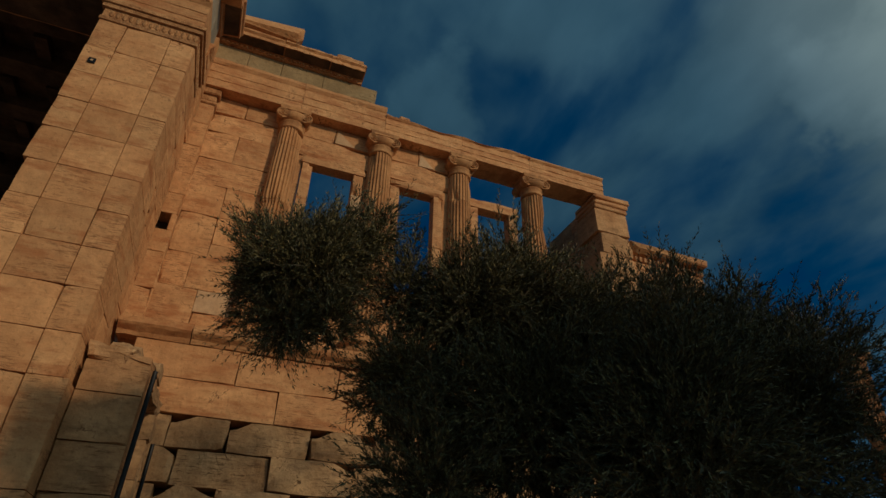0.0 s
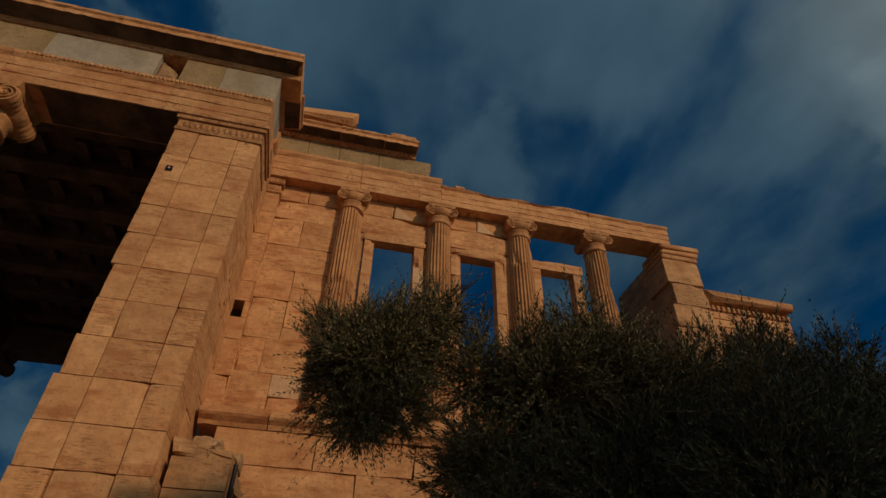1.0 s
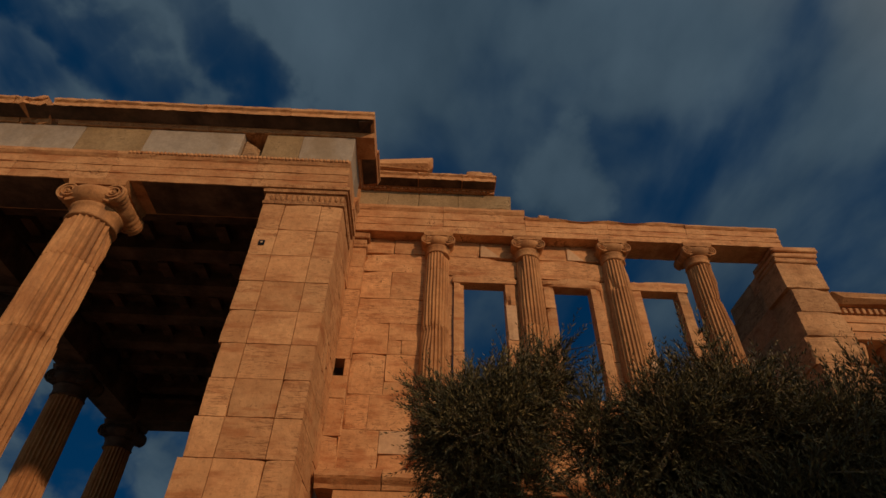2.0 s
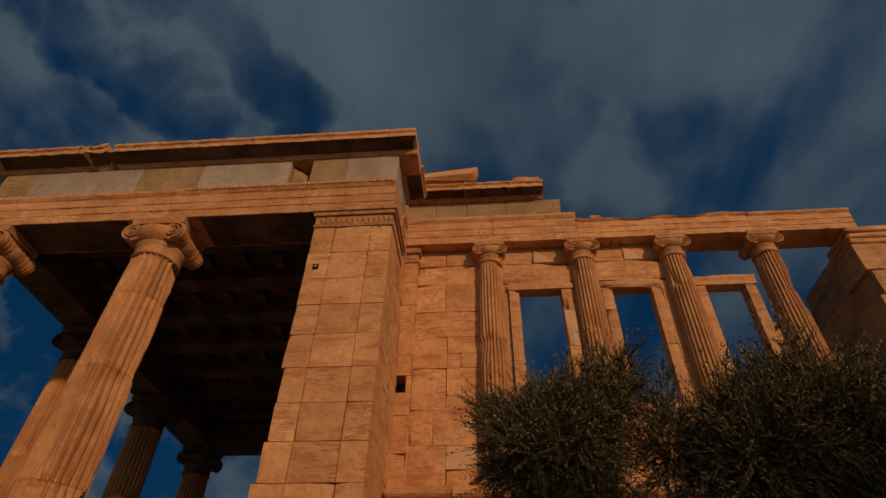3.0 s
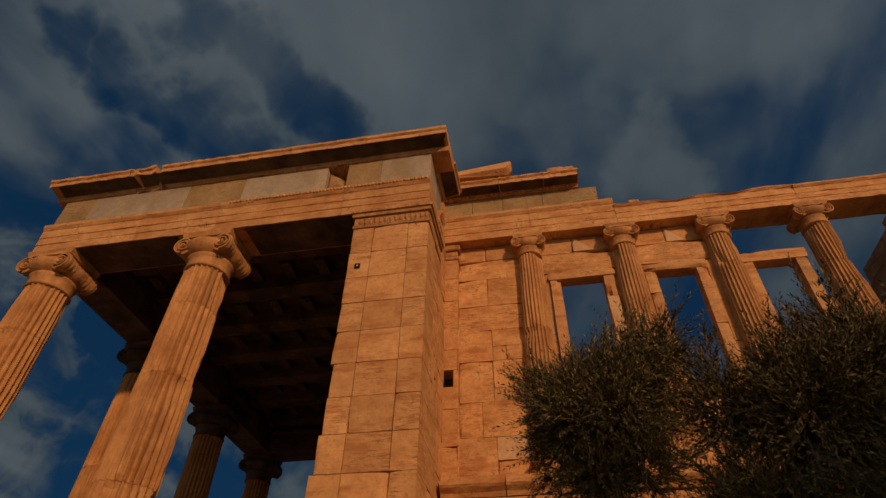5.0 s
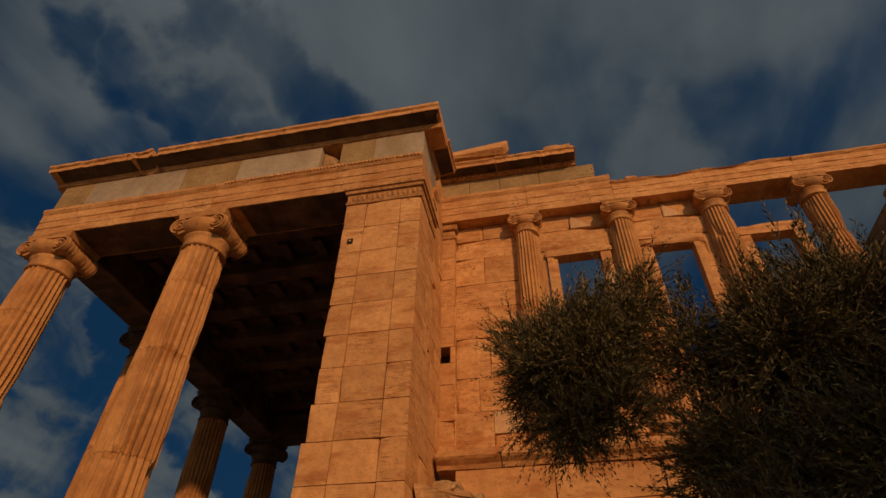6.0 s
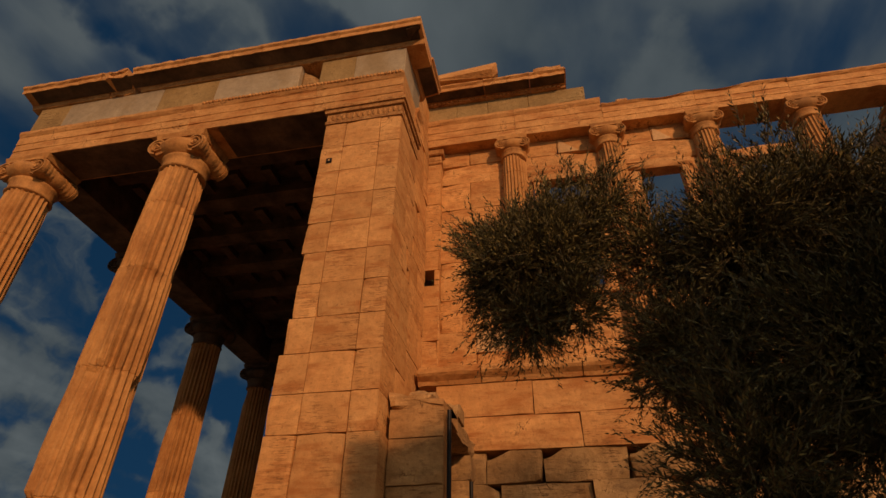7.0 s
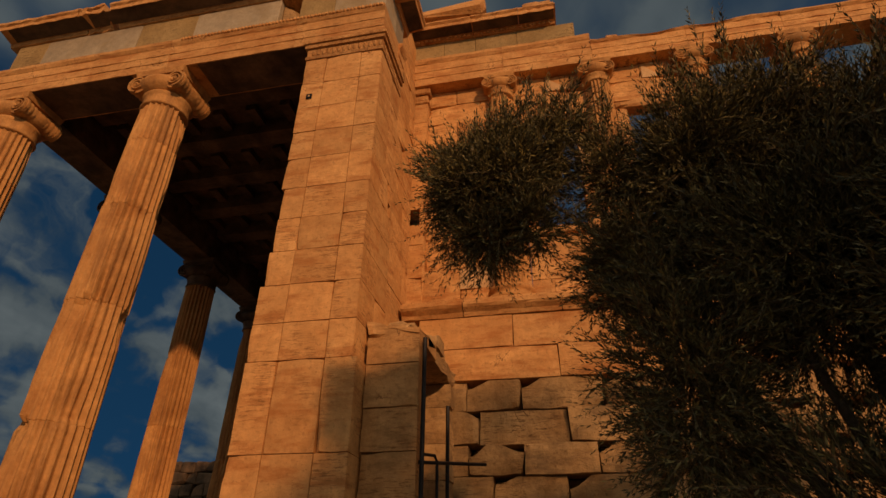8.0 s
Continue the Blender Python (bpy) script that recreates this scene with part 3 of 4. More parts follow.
# ---- ground ----
def build_ground():
    bm = bmesh.new()
    n = 60
    grid = []
    for i in range(n + 1):
        row = []
        for j in range(n + 1):
            u, v = (i / n * 2 - 1), (j / n * 2 - 1)
            x, y = 40 * u + 1400 * u ** 5, 40 * v + 1400 * v ** 5
            near = max(0.0, 1 - math.hypot(x, y) / 60)
            z = noise.noise(Vector((x * 0.3, y * 0.3, 0))) * 0.12 * near - 0.02 - 0.00002 * (x * x + y * y)
            row.append(bm.verts.new((x, y, z)))
        grid.append(row)
    for i in range(n):
        for j in range(n):
            bm.faces.new((grid[i][j], grid[i + 1][j], grid[i + 1][j + 1], grid[i][j + 1]))
    g = part("ground", bm, SOIL, None, smooth=True)
    tagged(g, "dry stony soil of the sanctuary ground", "ground", kind="structure")


build_ground()


def build_ruin():
    r = random.Random(17)
    # The sunlit rubble is coloured dark so that it looks shaded.
    ruin = thing("ruined_wall", (-16.2, 17.0, 0.0), "dark ruined rubble wall standing far behind the porch", "wall")
    z = 0.0
    while z < 6.6:
        x = -2.2 + r.uniform(0, 0.3)
        while x < (1.9 if z < 5.6 else r.uniform(0.2, 1.2)):
            w = r.uniform(0.5, 0.9)
            stone(ruin, (x, r.uniform(-0.06, 0.06), z), (x + w - 0.02, 0.9, z + 0.52), SHADED, "stone_block", 0.05, 0.05, 2, 0.12, rnd=r)
            x += w
        z += 0.53


build_ruin()


# ---- west front of the temple ----
WALL_Y, POD_Y = 0.25, -0.28
Z_STRING, Z_ARCH, Z_ATOP = 5.95, 11.38, 12.15
COLS = [-0.22, 1.80, 3.74, 5.68]
WINDOWS = [(0.37, 1.25, 10.16), (2.31, 3.11, 10.13), (4.20, 5.00, 10.12)]
rnd = random.Random(4)


def window_frames():
    for i, (a, b, top) in enumerate(WINDOWS):
        w = thing("window_%d" % (i + 1), ((a + b) / 2, WALL_Y, 7.5), "stone-framed window opening without glass", "window", "", "structure")
        ox, lo = (a + b) / 2, 7.5
        for side in (-1, 1):
            x0, x1 = (a - 0.22, a) if side < 0 else (b, b + 0.22)
            cuts = [0.0, 0.95 + 0.3 * (side > 0), top - lo - (0.55 if i < 2 else 0.0)]
            for z0, z1 in zip(cuts, cuts[1:]):
                hewn(w, (x0 - ox, -0.07, z0 + 0.003), (x1 - ox, 0.20, z1 - 0.003), rnd.choice([MARBLE, MARBLE, WORN, PALE]), "-y", 0.006, 0.016, 2, 6, "jamb", rnd=rnd)
            if i < 2:
                hewn(w, (x0 - ox, -0.07, cuts[-1] + 0.003), (x1 - ox, 0.20, top - lo - 0.003), MARBLE, "-y", 0.008, 0.02, 2, 4, "jamb", rnd=rnd)
        hewn(w, (a - 0.25 - ox, -0.09, top - lo), (b + 0.25 - ox, 0.20, top - lo + 0.24), MARBLE, "-y", 0.008, 0.022, 10, 3, "lintel", rnd=rnd)
        stone(w, (a - 0.2 - ox, -0.10, -0.16), (b + 0.2 - ox, 0.20, -0.003), MARBLE, "sill", 0.02, 0.006, rnd=rnd)


def build_front_wall():
    wall = thing("wall_west", (0, 0, 0), "honey-coloured ashlar marble west wall with engaged columns", "wall", "", "structure")
    r = random.Random(11)
    # the plain field between the corner pier and the first column: left, right, foot, top of each block
    field = [(-1.83, -1.15, 5.97, 6.81), (-1.15, -0.24, 5.97, 6.39), (-1.15, -0.24, 6.39, 6.81), (-1.83, -1.39, 6.81, 7.49), (-1.39, -0.24, 6.81, 7.49),
             (-1.83, -1.16, 7.49, 8.36), (-1.16, -0.24, 7.49, 7.77), (-1.16, -0.24, 7.77, 8.36), (-1.83, -1.15, 8.36, 9.08), (-1.15, -0.88, 8.36, 8.69),
             (-0.88, -0.24, 8.36, 8.69), (-1.15, -0.24, 8.69, 9.08), (-1.83, -0.24, 9.08, 9.70), (-1.83, -1.20, 9.70, 10.43), (-1.20, -0.24, 9.70, 10.43),
             (-1.83, -0.24, 10.43, 10.96), (-1.83, -1.20, 10.96, 11.375), (-1.20, -0.24, 10.96, 11.375)]
    for a, b, z0, z1 in field:
        coarse = abs(z0 - 10.43) < 0.01
        chipped = {0: (0.30, 0.06)} if abs(z0 - 9.70) < 0.01 and a < -1.5 else ({1: (0.22, 0.05)} if abs(z0 - 9.08) < 0.01 else {})
        hewn(wall, (a + 0.002, WALL_Y + r.uniform(-0.006, 0.005), z0 + 0.002), (b - 0.002, WALL_Y + 0.5, z1 - 0.002), PALE if abs(z0 - 6.39) < 0.01 else MARBLE, "-y",
             amp=0.022 if coarse else 0.006, erode=0.03 if coarse else 0.008, nx=9, nz=5, rnd=r, worn=3, notches=chipped, deep=0.2 if chipped else None)
    for left, right, cuts in ((-0.235, 0.14, [5.97, 6.45, 6.92, 7.4, 8.38, 9.34, 10.36]), (1.48, 2.08, [5.97, 6.45, 6.92, 7.4, 8.38, 9.34, 10.36]),
                              (3.34, 3.97, [5.97, 6.45, 6.92, 7.4, 8.38, 9.34, 10.36]), (5.24, 5.95, [5.97, 6.45, 6.92, 7.4, 8.38, 9.2])):
        courses(wall, "x", WALL_Y, 0.2, left, right, cuts, 0.9, [MARBLE], r)
    courses(wall, "x", WALL_Y, 0.5, 0.15, 7.0, [5.97, 6.45, 6.92, 7.33], 1.1, [MARBLE], r)
    for a, b, j, pale in ((-0.235, 1.78, 0.74, (0.75, 1.20)), (1.785, 3.72, 2.72, (2.73, 3.10))):
        hewn(wall, (a, WALL_Y - 0.015, 10.40), (b, 0.46, 10.94), MARBLE, "-y", 0.016, 0.03, 12, 5, rnd=r)
        hewn(wall, (a, WALL_Y - 0.005, 10.946), (j - 0.005, 0.46, 11.375), MARBLE, "-y", 0.01, 0.014, 6, 4, rnd=r)
        hewn(wall, (j + 0.005, WALL_Y - 0.005, 10.946), (b, 0.46, 11.375), MARBLE, "-y", 0.01, 0.014, 6, 4, rnd=r)
        bm = bmesh.new()
        bm.faces.new([bm.verts.new((x, WALL_Y - 0.012, z)) for x, z in ((pale[0], 10.955), (pale[1], 10.955), (pale[0] + 0.03, 11.33))])
        ex = bmesh.ops.extrude_face_region(bm, geom=bm.faces[:])
        bmesh.ops.translate(bm, vec=(0, 0.05, 0), verts=[q for q in ex["geom"] if isinstance(q, bmesh.types.BMVert)])
        part("stone_patch", bm, PALE, wall, "pale new marble infill")
    # corner pier by the porch
    courses(wall, "x", 0.10, 0.6, -2.45, -1.825, [5.97, 6.62, 7.32, 8.14, 8.6, 9.1, 9.8, 10.4, 10.95], 5.0, [MARBLE], r, chips=0.4, chip=0.05, uneven=0.006, skip=lambda a, b, z0, z1: abs(z0 - 7.32) < 0.01)
    stone(wall, (-2.45, 0.10, 7.325), (-1.825, 0.7, 7.78), MARBLE, rnd=r)
    stone(wall, (-1.92, 0.10, 7.784), (-1.825, 0.7, 8.135), MARBLE, chips=1, chip=0.08, rnd=r)
    # Back of the hole, coloured dark to stand in for its shade.
    stone(wall, (-2.45, 0.45, 7.784), (-1.924, 0.7, 8.135), SHADED, rnd=r)
    for z0, z1, p in ((10.955, 11.05, 0.03), (11.055, 11.21, 0.0), (11.215, 11.376, 0.06)):
        stone(wall, (-2.45, 0.10 - p, z0), (-1.825 + p, 0.7, z1), CARVED, "pier_capital_moulding", 0.02, rnd=r)
    # ledge under the columns
    for a, b in ((-2.05, -1.0), (-0.99, 0.6), (0.61, 2.4), (2.41, 4.3), (4.31, 6.6), (6.61, 8.9)):
        bm = prism([(-0.41, 5.72), (-0.44, 5.76), (-0.44, 5.83), (-0.30, 5.85), (-0.30, 5.93), (0.7, 5.95), (0.7, 5.60), (-0.30, 5.60), (-0.33, 5.66)], a + 0.003, b - 0.003, 0.008, 8, r)
        part("ledge_stone", bm, MARBLE, wall)


def build_podium():
    pod = thing("wall_podium", (0, 0, 0), "rough weathered basement wall of uneven limestone blocks with broken joints", "wall", "", "structure")
    r = random.Random(21)
    zs = [0.0, 0.62, 1.12, 1.62, 2.12, 2.62, 3.13, 3.56, 4.06, 4.53, 5.05, 5.59]
    joints = {5.05: (-0.20, 1.4, 2.6), 4.53: (0.48, 1.6, 2.7), 4.06: (-0.97, -0.13, 1.08, 2.1), 3.56: (-0.78, 0.53, 1.8), 3.13: (-0.95, -0.14, 0.9, 2.0), 2.62: (-0.6, 0.45, 1.7), 2.12: (-0.9, 0.1, 1.2)}
    for z0, z1 in zip(zs, zs[1:]):
        low = z0 < 4.5
        cuts = [-1.75] + list(joints.get(z0, (-0.8, 0.3, 1.3)))
        while cuts[-1] < 7.6:
            cuts.append(cuts[-1] + r.uniform(0.8, 1.3))
        cuts.append(9.0)
        for a, b in zip(cuts, cuts[1:]):
            p = POD_Y + r.uniform(-0.06, 0.05) * (1.0 if low else 0.25)
            cut = {k: (r.uniform(0.14, 0.34), r.uniform(0.07, 0.19)) for k in (0, 1) if low and r.random() < 0.7}
            if not low and a < 0.6:
                cut = {1: (0.10, 0.05)} if r.random() < 0.5 else {}
            hewn(pod, (a + 0.004, p, z0 + 0.003), (b - 0.004, p + 0.5, z1 - 0.003), ROUGH if low else MARBLE, "-y", amp=0.024 if low else 0.006,
                 erode=0.018 if low else 0.008, nx=12 if low else 8, nz=4, rnd=r, worn=4 if low else 5, notches=cut, deep=0.36 if cut else None)
    # Dark core behind the blocks paints deep shade into the open joints.
    bm = bmesh.new()
    box_into(bm, (-1.7, 0.24, 0), (8.9, 0.80, 5.59))
    part("core", bm, SHADED, pod)


def build_engaged_columns():
    for i, x in enumerate(COLS):
        js = [(2.95, 4.4), (1.2, 3.05), (1.9, 4.1), (2.2, 3.9)][i]
        ionic_column("engaged_column", (x, WALL_Y - 0.03, Z_STRING + 0.005), Z_ARCH - Z_STRING - 0.008, 0.315, 0.262, js, "slender fluted marble half column set against the wall",
                     "engaged columns of the west front", None, True)


def architrave_profile(y, z0, z1, depth):
    h = z1 - z0
    return [(y, z0), (y, z0 + 0.26 * h), (y - 0.013, z0 + 0.27 * h), (y - 0.013, z0 + 0.52 * h), (y - 0.026, z0 + 0.53 * h), (y - 0.026, z0 + 0.80 * h),
            (y - 0.045, z0 + 0.83 * h), (y - 0.075, z0 + 0.90 * h), (y - 0.075, z1), (y + depth, z1), (y + depth, z0)]


def build_front_entablature():
    r = random.Random(31)
    arch = thing("architrave", (0, 0, 0), "three-banded marble beam, broken along its upper edge, over the engaged columns", "beam")
    for a, b, wear in ((-2.7, -0.12, 0.0), (-0.115, 1.78, 0.0), (1.785, 3.70, 0.12), (3.705, 5.53, 0.10), (5.535, 7.70, 0.02)):
        def drop(x, wear=wear):
            return max(0.0, wear * (0.6 + 1.6 * noise.noise(Vector((x * 1.1, 3.3, 0)))))
        bm = prism(architrave_profile(-0.03, Z_ARCH + 0.003, Z_ATOP if b < 2 else (11.98 if b < 5.6 else 11.93), 0.62), a, b, 0.006, 14, r, drop)
        part("beam_block", bm, MARBLE, arch)
    fr = thing("frieze", (0, 0, 0), "plain ochre limestone frieze course", "frieze")
    for a, b in ((-2.7, -1.45), (-1.445, -0.72), (-0.715, 0.22), (0.225, 1.50)):
        stone(fr, (a, -0.02, Z_ATOP + 0.004), (b, 0.55, 12.70), OCHRE, "frieze_slab", 0.012, 0.004, chips=1 if b > 1 else 0, chip=0.15, rnd=r)
    co = thing("cornice", (0, 0, 0), "broken overhanging marble cornice blocks", "cornice")
    for a, b in ((-2.7, -0.75), (-0.745, 0.30), (0.304, 1.10)):
        bm = prism([(-0.06, 12.705), (-0.09, 12.78), (-0.38, 12.80), (-0.40, 12.775), (-0.40, 12.87), (-0.45, 12.91), (-0.44, 12.95), (0.5, 12.99), (0.5, 12.705)], a, b, 0.012, 9, r)
        part("cornice_block", bm, MARBLE, co)
        # Dark sheet under the overhang: old blackening, plus shade put into the colour.
        shade_strip = prism([(-0.135, 12.772), (-0.37, 12.788), (-0.37, 12.796), (-0.135, 12.780)], a + 0.01, b - 0.01)
        part("soffit", shade_strip, SHADED, co, "soffit blackened with age and by shade put into its colour")
        for k in range(int((b - a) / 0.10)):
            stone(co, (a + 0.02 + k * 0.10, -0.125, 12.71), (a + 0.08 + k * 0.10, -0.075, 12.765), MARBLE, "egg_moulding", 0.012, rnd=r)
    loose = thing("loose_block", (-1.15, -0.05, 12.98), "broken roof stone lying tilted on the cornice", "stone")
    v, f = stone_data((-0.75, -0.45, 0), (0.72, 0.45, 0.30), 0.03, 0.05, r, 3, 0.2)
    ob = attach("slab", fixed(v, f, MARBLE, "slab"), loose)
    ob.rotation_euler = (0, radians(-9), radians(4))
    ob.location = (0, 0, 0.12)
    end = thing("loose_block", (0.78, 0.0, 12.98), "broken cornice stone lying on the front cornice", "stone")
    hewn(end, (-0.38, -0.40, 0.0), (0.36, 0.4, 0.20), MARBLE, "-y", 0.03, 0.06, 7, 4, "slab", rnd=r)
    chip = thing("stone_fragment", (2.25, 0.1, 11.96), "small broken stone lying on the beam", "stone")
    stone(chip, (-0.12, -0.1, 0), (0.12, 0.1, 0.2), MARBLE, "fragment", 0.03, 0.03, 2, 0.08, rnd=r)


def build_south_corner():
    r = random.Random(41)
    pier = thing("corner_pier", (7.72, 0.25, 5.97), "broken marble corner pier with a moulded capital", "pier")
    z = 0.0
    hs = [0.62, 0.6, 0.62, 0.6, 0.62, 0.6, 0.62, 0.7]
    for i, h in enumerate(hs):
        left = [-0.34, -0.32, -0.36, -0.38, -0.42, -0.38, -0.26, -0.34][i]
        if z + h > 4.98:
            h = 4.98 - z
        # Worn blocks; the darker marble also stands in for weaker light here.
        hewn(pier, (left, -0.25, z + 0.004), (0.62, 0.6, z + h - 0.004), WORN, "-y", 0.010, 0.018, 7, 5, "pier_block", rnd=r, worn=3)
        z += h
    for z0, z1, p in ((4.985, 5.12, 0.02), (5.125, 5.26, 0.05), (5.265, 5.405, 0.09)):
        stone(pier, (-0.35, -0.25 - p, z0), (0.62 + p, 0.6, z1), MARBLE, "capital_moulding", 0.02, 0.01, 1, 0.06, rnd=r)
    wall = thing("wall_south", (0, 0, 0), "ruined inner side wall with a stepped broken top", "wall", "", "structure")
    zs = [5.0, 5.6, 6.2, 6.8, 7.4, 8.0, 8.6, 9.2, 9.8, 10.4, 10.95, 11.35]
    for i, (z0, z1) in enumerate(zip(zs, zs[1:])):
        end = 2.5 + max(0, 10.9 - z1) * 0.7 + r.uniform(-0.3, 0.3)
        courses(wall, "y", 8.28, 0.75, 0.86, end, [z0, z1], 1.0, [ROUGH, MARBLE], r, c=0.03, jit=0.02, chips=0.7, chip=0.2)
    courses(wall, "y", 8.28, 0.75, 0.86, 12, [0.0, 1.2, 2.4, 3.6, 4.99], 2.0, [ROUGH], r, c=0.03)


def build_south_porch():
    r = random.Random(43)
    p = thing("south_porch", (8.42, 0.4, -0.22), "small flat-roofed marble porch with a dentilled cornice, on a high wall", "porch")
    stone(p, (0.0, -0.25, 10.30), (2.5, 3.0, 10.52), MARBLE, "roof_slab", 0.03, 0.03, 2, 0.2, rnd=r)
    for k in range(17):
        stone(p, (0.08 + k * 0.14, -0.10, 10.06), (0.16 + k * 0.14, 0.1, 10.20), MARBLE, "dentil", 0.008, rnd=r)
    stone(p, (0.05, 0.02, 10.05), (2.4, 2.8, 10.295), MARBLE, "bed_moulding", 0.02, 0.01, rnd=r)
    for i, z in enumerate((9.46, 9.66, 9.86)):
        stone(p, (0.05, 0.0 - 0.02 * i, z), (2.4, 2.8, z + 0.195), MARBLE, "beam_band", 0.008, rnd=r)
    stone(p, (0.1, 0.05, 0.0), (2.35, 2.7, 6.9), MARBLE, "parapet", 0.02, rnd=r)
    for x in (0.35, 1.2, 2.05):
        b = lathe([(0.24, 6.9), (0.22, 7.0), (0.17, 7.6), (0.19, 8.2), (0.15, 8.9), (0.24, 9.3), (0.27, 9.455)], 24)
        bmesh.ops.translate(b, vec=(x, 0.35, 0), verts=b.verts)
        part("support", b, MARBLE, p, smooth=True)
    ionic_column("far_column", (15.8, 0.6, 0.0), 8.6, 0.20, 0.36, (2.0, 4.0, 6.0), "fluted marble column standing beyond the tree", "")


build_south_porch()
window_frames()
build_front_wall()
build_podium()
build_engaged_columns()
build_front_entablature()
build_south_corner()

# ---- north porch ----
PY, PX = -2.97, -1.82
P_FLOOR, P_ARCH, P_ATOP = 1.70, 9.54, 10.19
PCOLS = [(-5.88, -2.58), (-9.05, -2.58), (-9.05, 0.55), (-9.05, 3.68), (-9.05, 6.80), (-5.92, 6.80)]


def build_porch_columns():
    js = [(1.75, 3.4, 5.0, 6.28), (2.9, 4.6, 6.1), (3.2, 5.0), (3.3, 5.1), (3.1, 4.9), (3.0, 5.2)]
    for i, (x, y) in enumerate(PCOLS):
        # Capitals of the rear columns get their shade through the darker marble.
        ionic_column("porch_column", (x, y, P_FLOOR + 0.005), P_ARCH - P_FLOOR - 0.01, 0.44, 0.375, js[i], "tall fluted marble column with a scrolled capital on the porch floor",
                     "columns of the north porch", FLUTED, True, SHADED if i > 1 else None)


def build_anta():
    r = random.Random(51)
    anta = thing("porch_pier", (0, 0, 0), "broad pier of jointed honey marble blocks with a carved capital", "pier")
    zs = [P_FLOOR, 2.35, 2.97, 4.02, 4.50, 5.02, 5.52, 6.03, 6.54, 7.07, 7.58, 8.07, 8.59, 9.14]
    for i, (z0, z1) in enumerate(zip(zs, zs[1:])):
        worn = 0.03 if 5.5 < z0 < 6.1 else 0.0
        left = -3.11 + worn - (0.05 if z0 < 5.0 else 0) + r.uniform(-0.006, 0.006)
        g = 0.006
        for a, b in ((left, -2.75), (-2.75, -2.16), (-2.16, PX + (0.05 if z0 < 4 else 0))):
            p = r.uniform(-0.003, 0.003)
            hewn(anta, (a + g * 0.6, PY + p, z0 + g * 0.6), (b - g * 0.6, PY + 0.6, z1 - g * 0.6), MARBLE, "-y", 0.0035, 0.004 if z0 > 4.4 else 0.008, 8, 7, rnd=r)
        if z0 == 6.54:
            hewn(anta, (-3.0, PY + 0.603, z0 + 0.002), (PX, -2.12, z1 - 0.002), MARBLE, "+x", 0.003, 0.006, 4, 3, rnd=r)
            hewn(anta, (-3.0, -2.117, z0 + 0.20), (PX, -2.0, z1 - 0.002), MARBLE, "+x", 0.003, 0.006, 2, 3, rnd=r)
            hewn(anta, (-3.0, -1.997, z0 + 0.002), (PX, -1.9, z1 - 0.002), MARBLE, "+x", 0.003, 0.006, 2, 3, rnd=r)
            # Backing of the cutting; its dark colour stands in for shade inside.
            stone(anta, (-3.0, -2.117, z0 + 0.002), (PX - 0.16, -2.0, z0 + 0.197), SHADED, "cutting", rnd=r)
            continue
        hewn(anta, (-3.0, PY + 0.603, z0 + g * 0.5), (PX + (0.05 if z0 < 4 else 0), -1.9, z1 - g * 0.5), MARBLE, "+x", 0.003, 0.004, 4, 3, rnd=r)
    for z0, z1, p in ((9.145, 9.21, 0.015), (9.212, 9.39, 0.0), (9.392, 9.47, 0.04), (9.472, 9.538, 0.07)):
        bm = bmesh.new()
        box_into(bm, (-3.11 - p, PY - p, z0), (PX + p, -1.9, z1))
        part("capital_band", bm, CARVED, anta, "carved palmette band")
    for k in range(14):
        for face in (0, 1):
            x, y = (-3.0 + k * 0.088, PY - 0.004) if face == 0 else (PX + 0.004, PY + 0.05 + k * 0.075)
            d = bmesh.new()
            bmesh.ops.create_uvsphere(d, u_segments=8, v_segments=5, radius=0.032, matrix=Matrix.Translation((x, y, 9.30)) @ Matrix.Diagonal((1 if face == 0 else 0.5, 0.5 if face == 0 else 1, 2.1, 1)))
            part("palmette", d, CARVED, anta, smooth=True)
    # wall that runs back from the pier to the temple
    wall = thing("wall_porch_side", (0, 0, 0), "marble block wall joining the porch pier to the temple", "wall", "", "structure")
    zs = [P_FLOOR, 2.2, 2.9, 3.6, 4.3, 5.0, 5.97, 6.7, 7.35, 7.85, 8.25, 9.1, 9.8, 10.5, 11.0, 11.49]

    courses(wall, "y", -2.10, 0.7, -1.895, 0.09, zs + [12.1, 12.6], 1.0, [MARBLE], r, chips=0.3, chip=0.05)
    courses(wall, "y", -2.30, 0.5, 0.71, 12.0, [0.0, 1.5, 3.0, 4.5, 6.0, 7.5, 9.0, 10.5, 11.6], 2.2, [MARBLE], r)


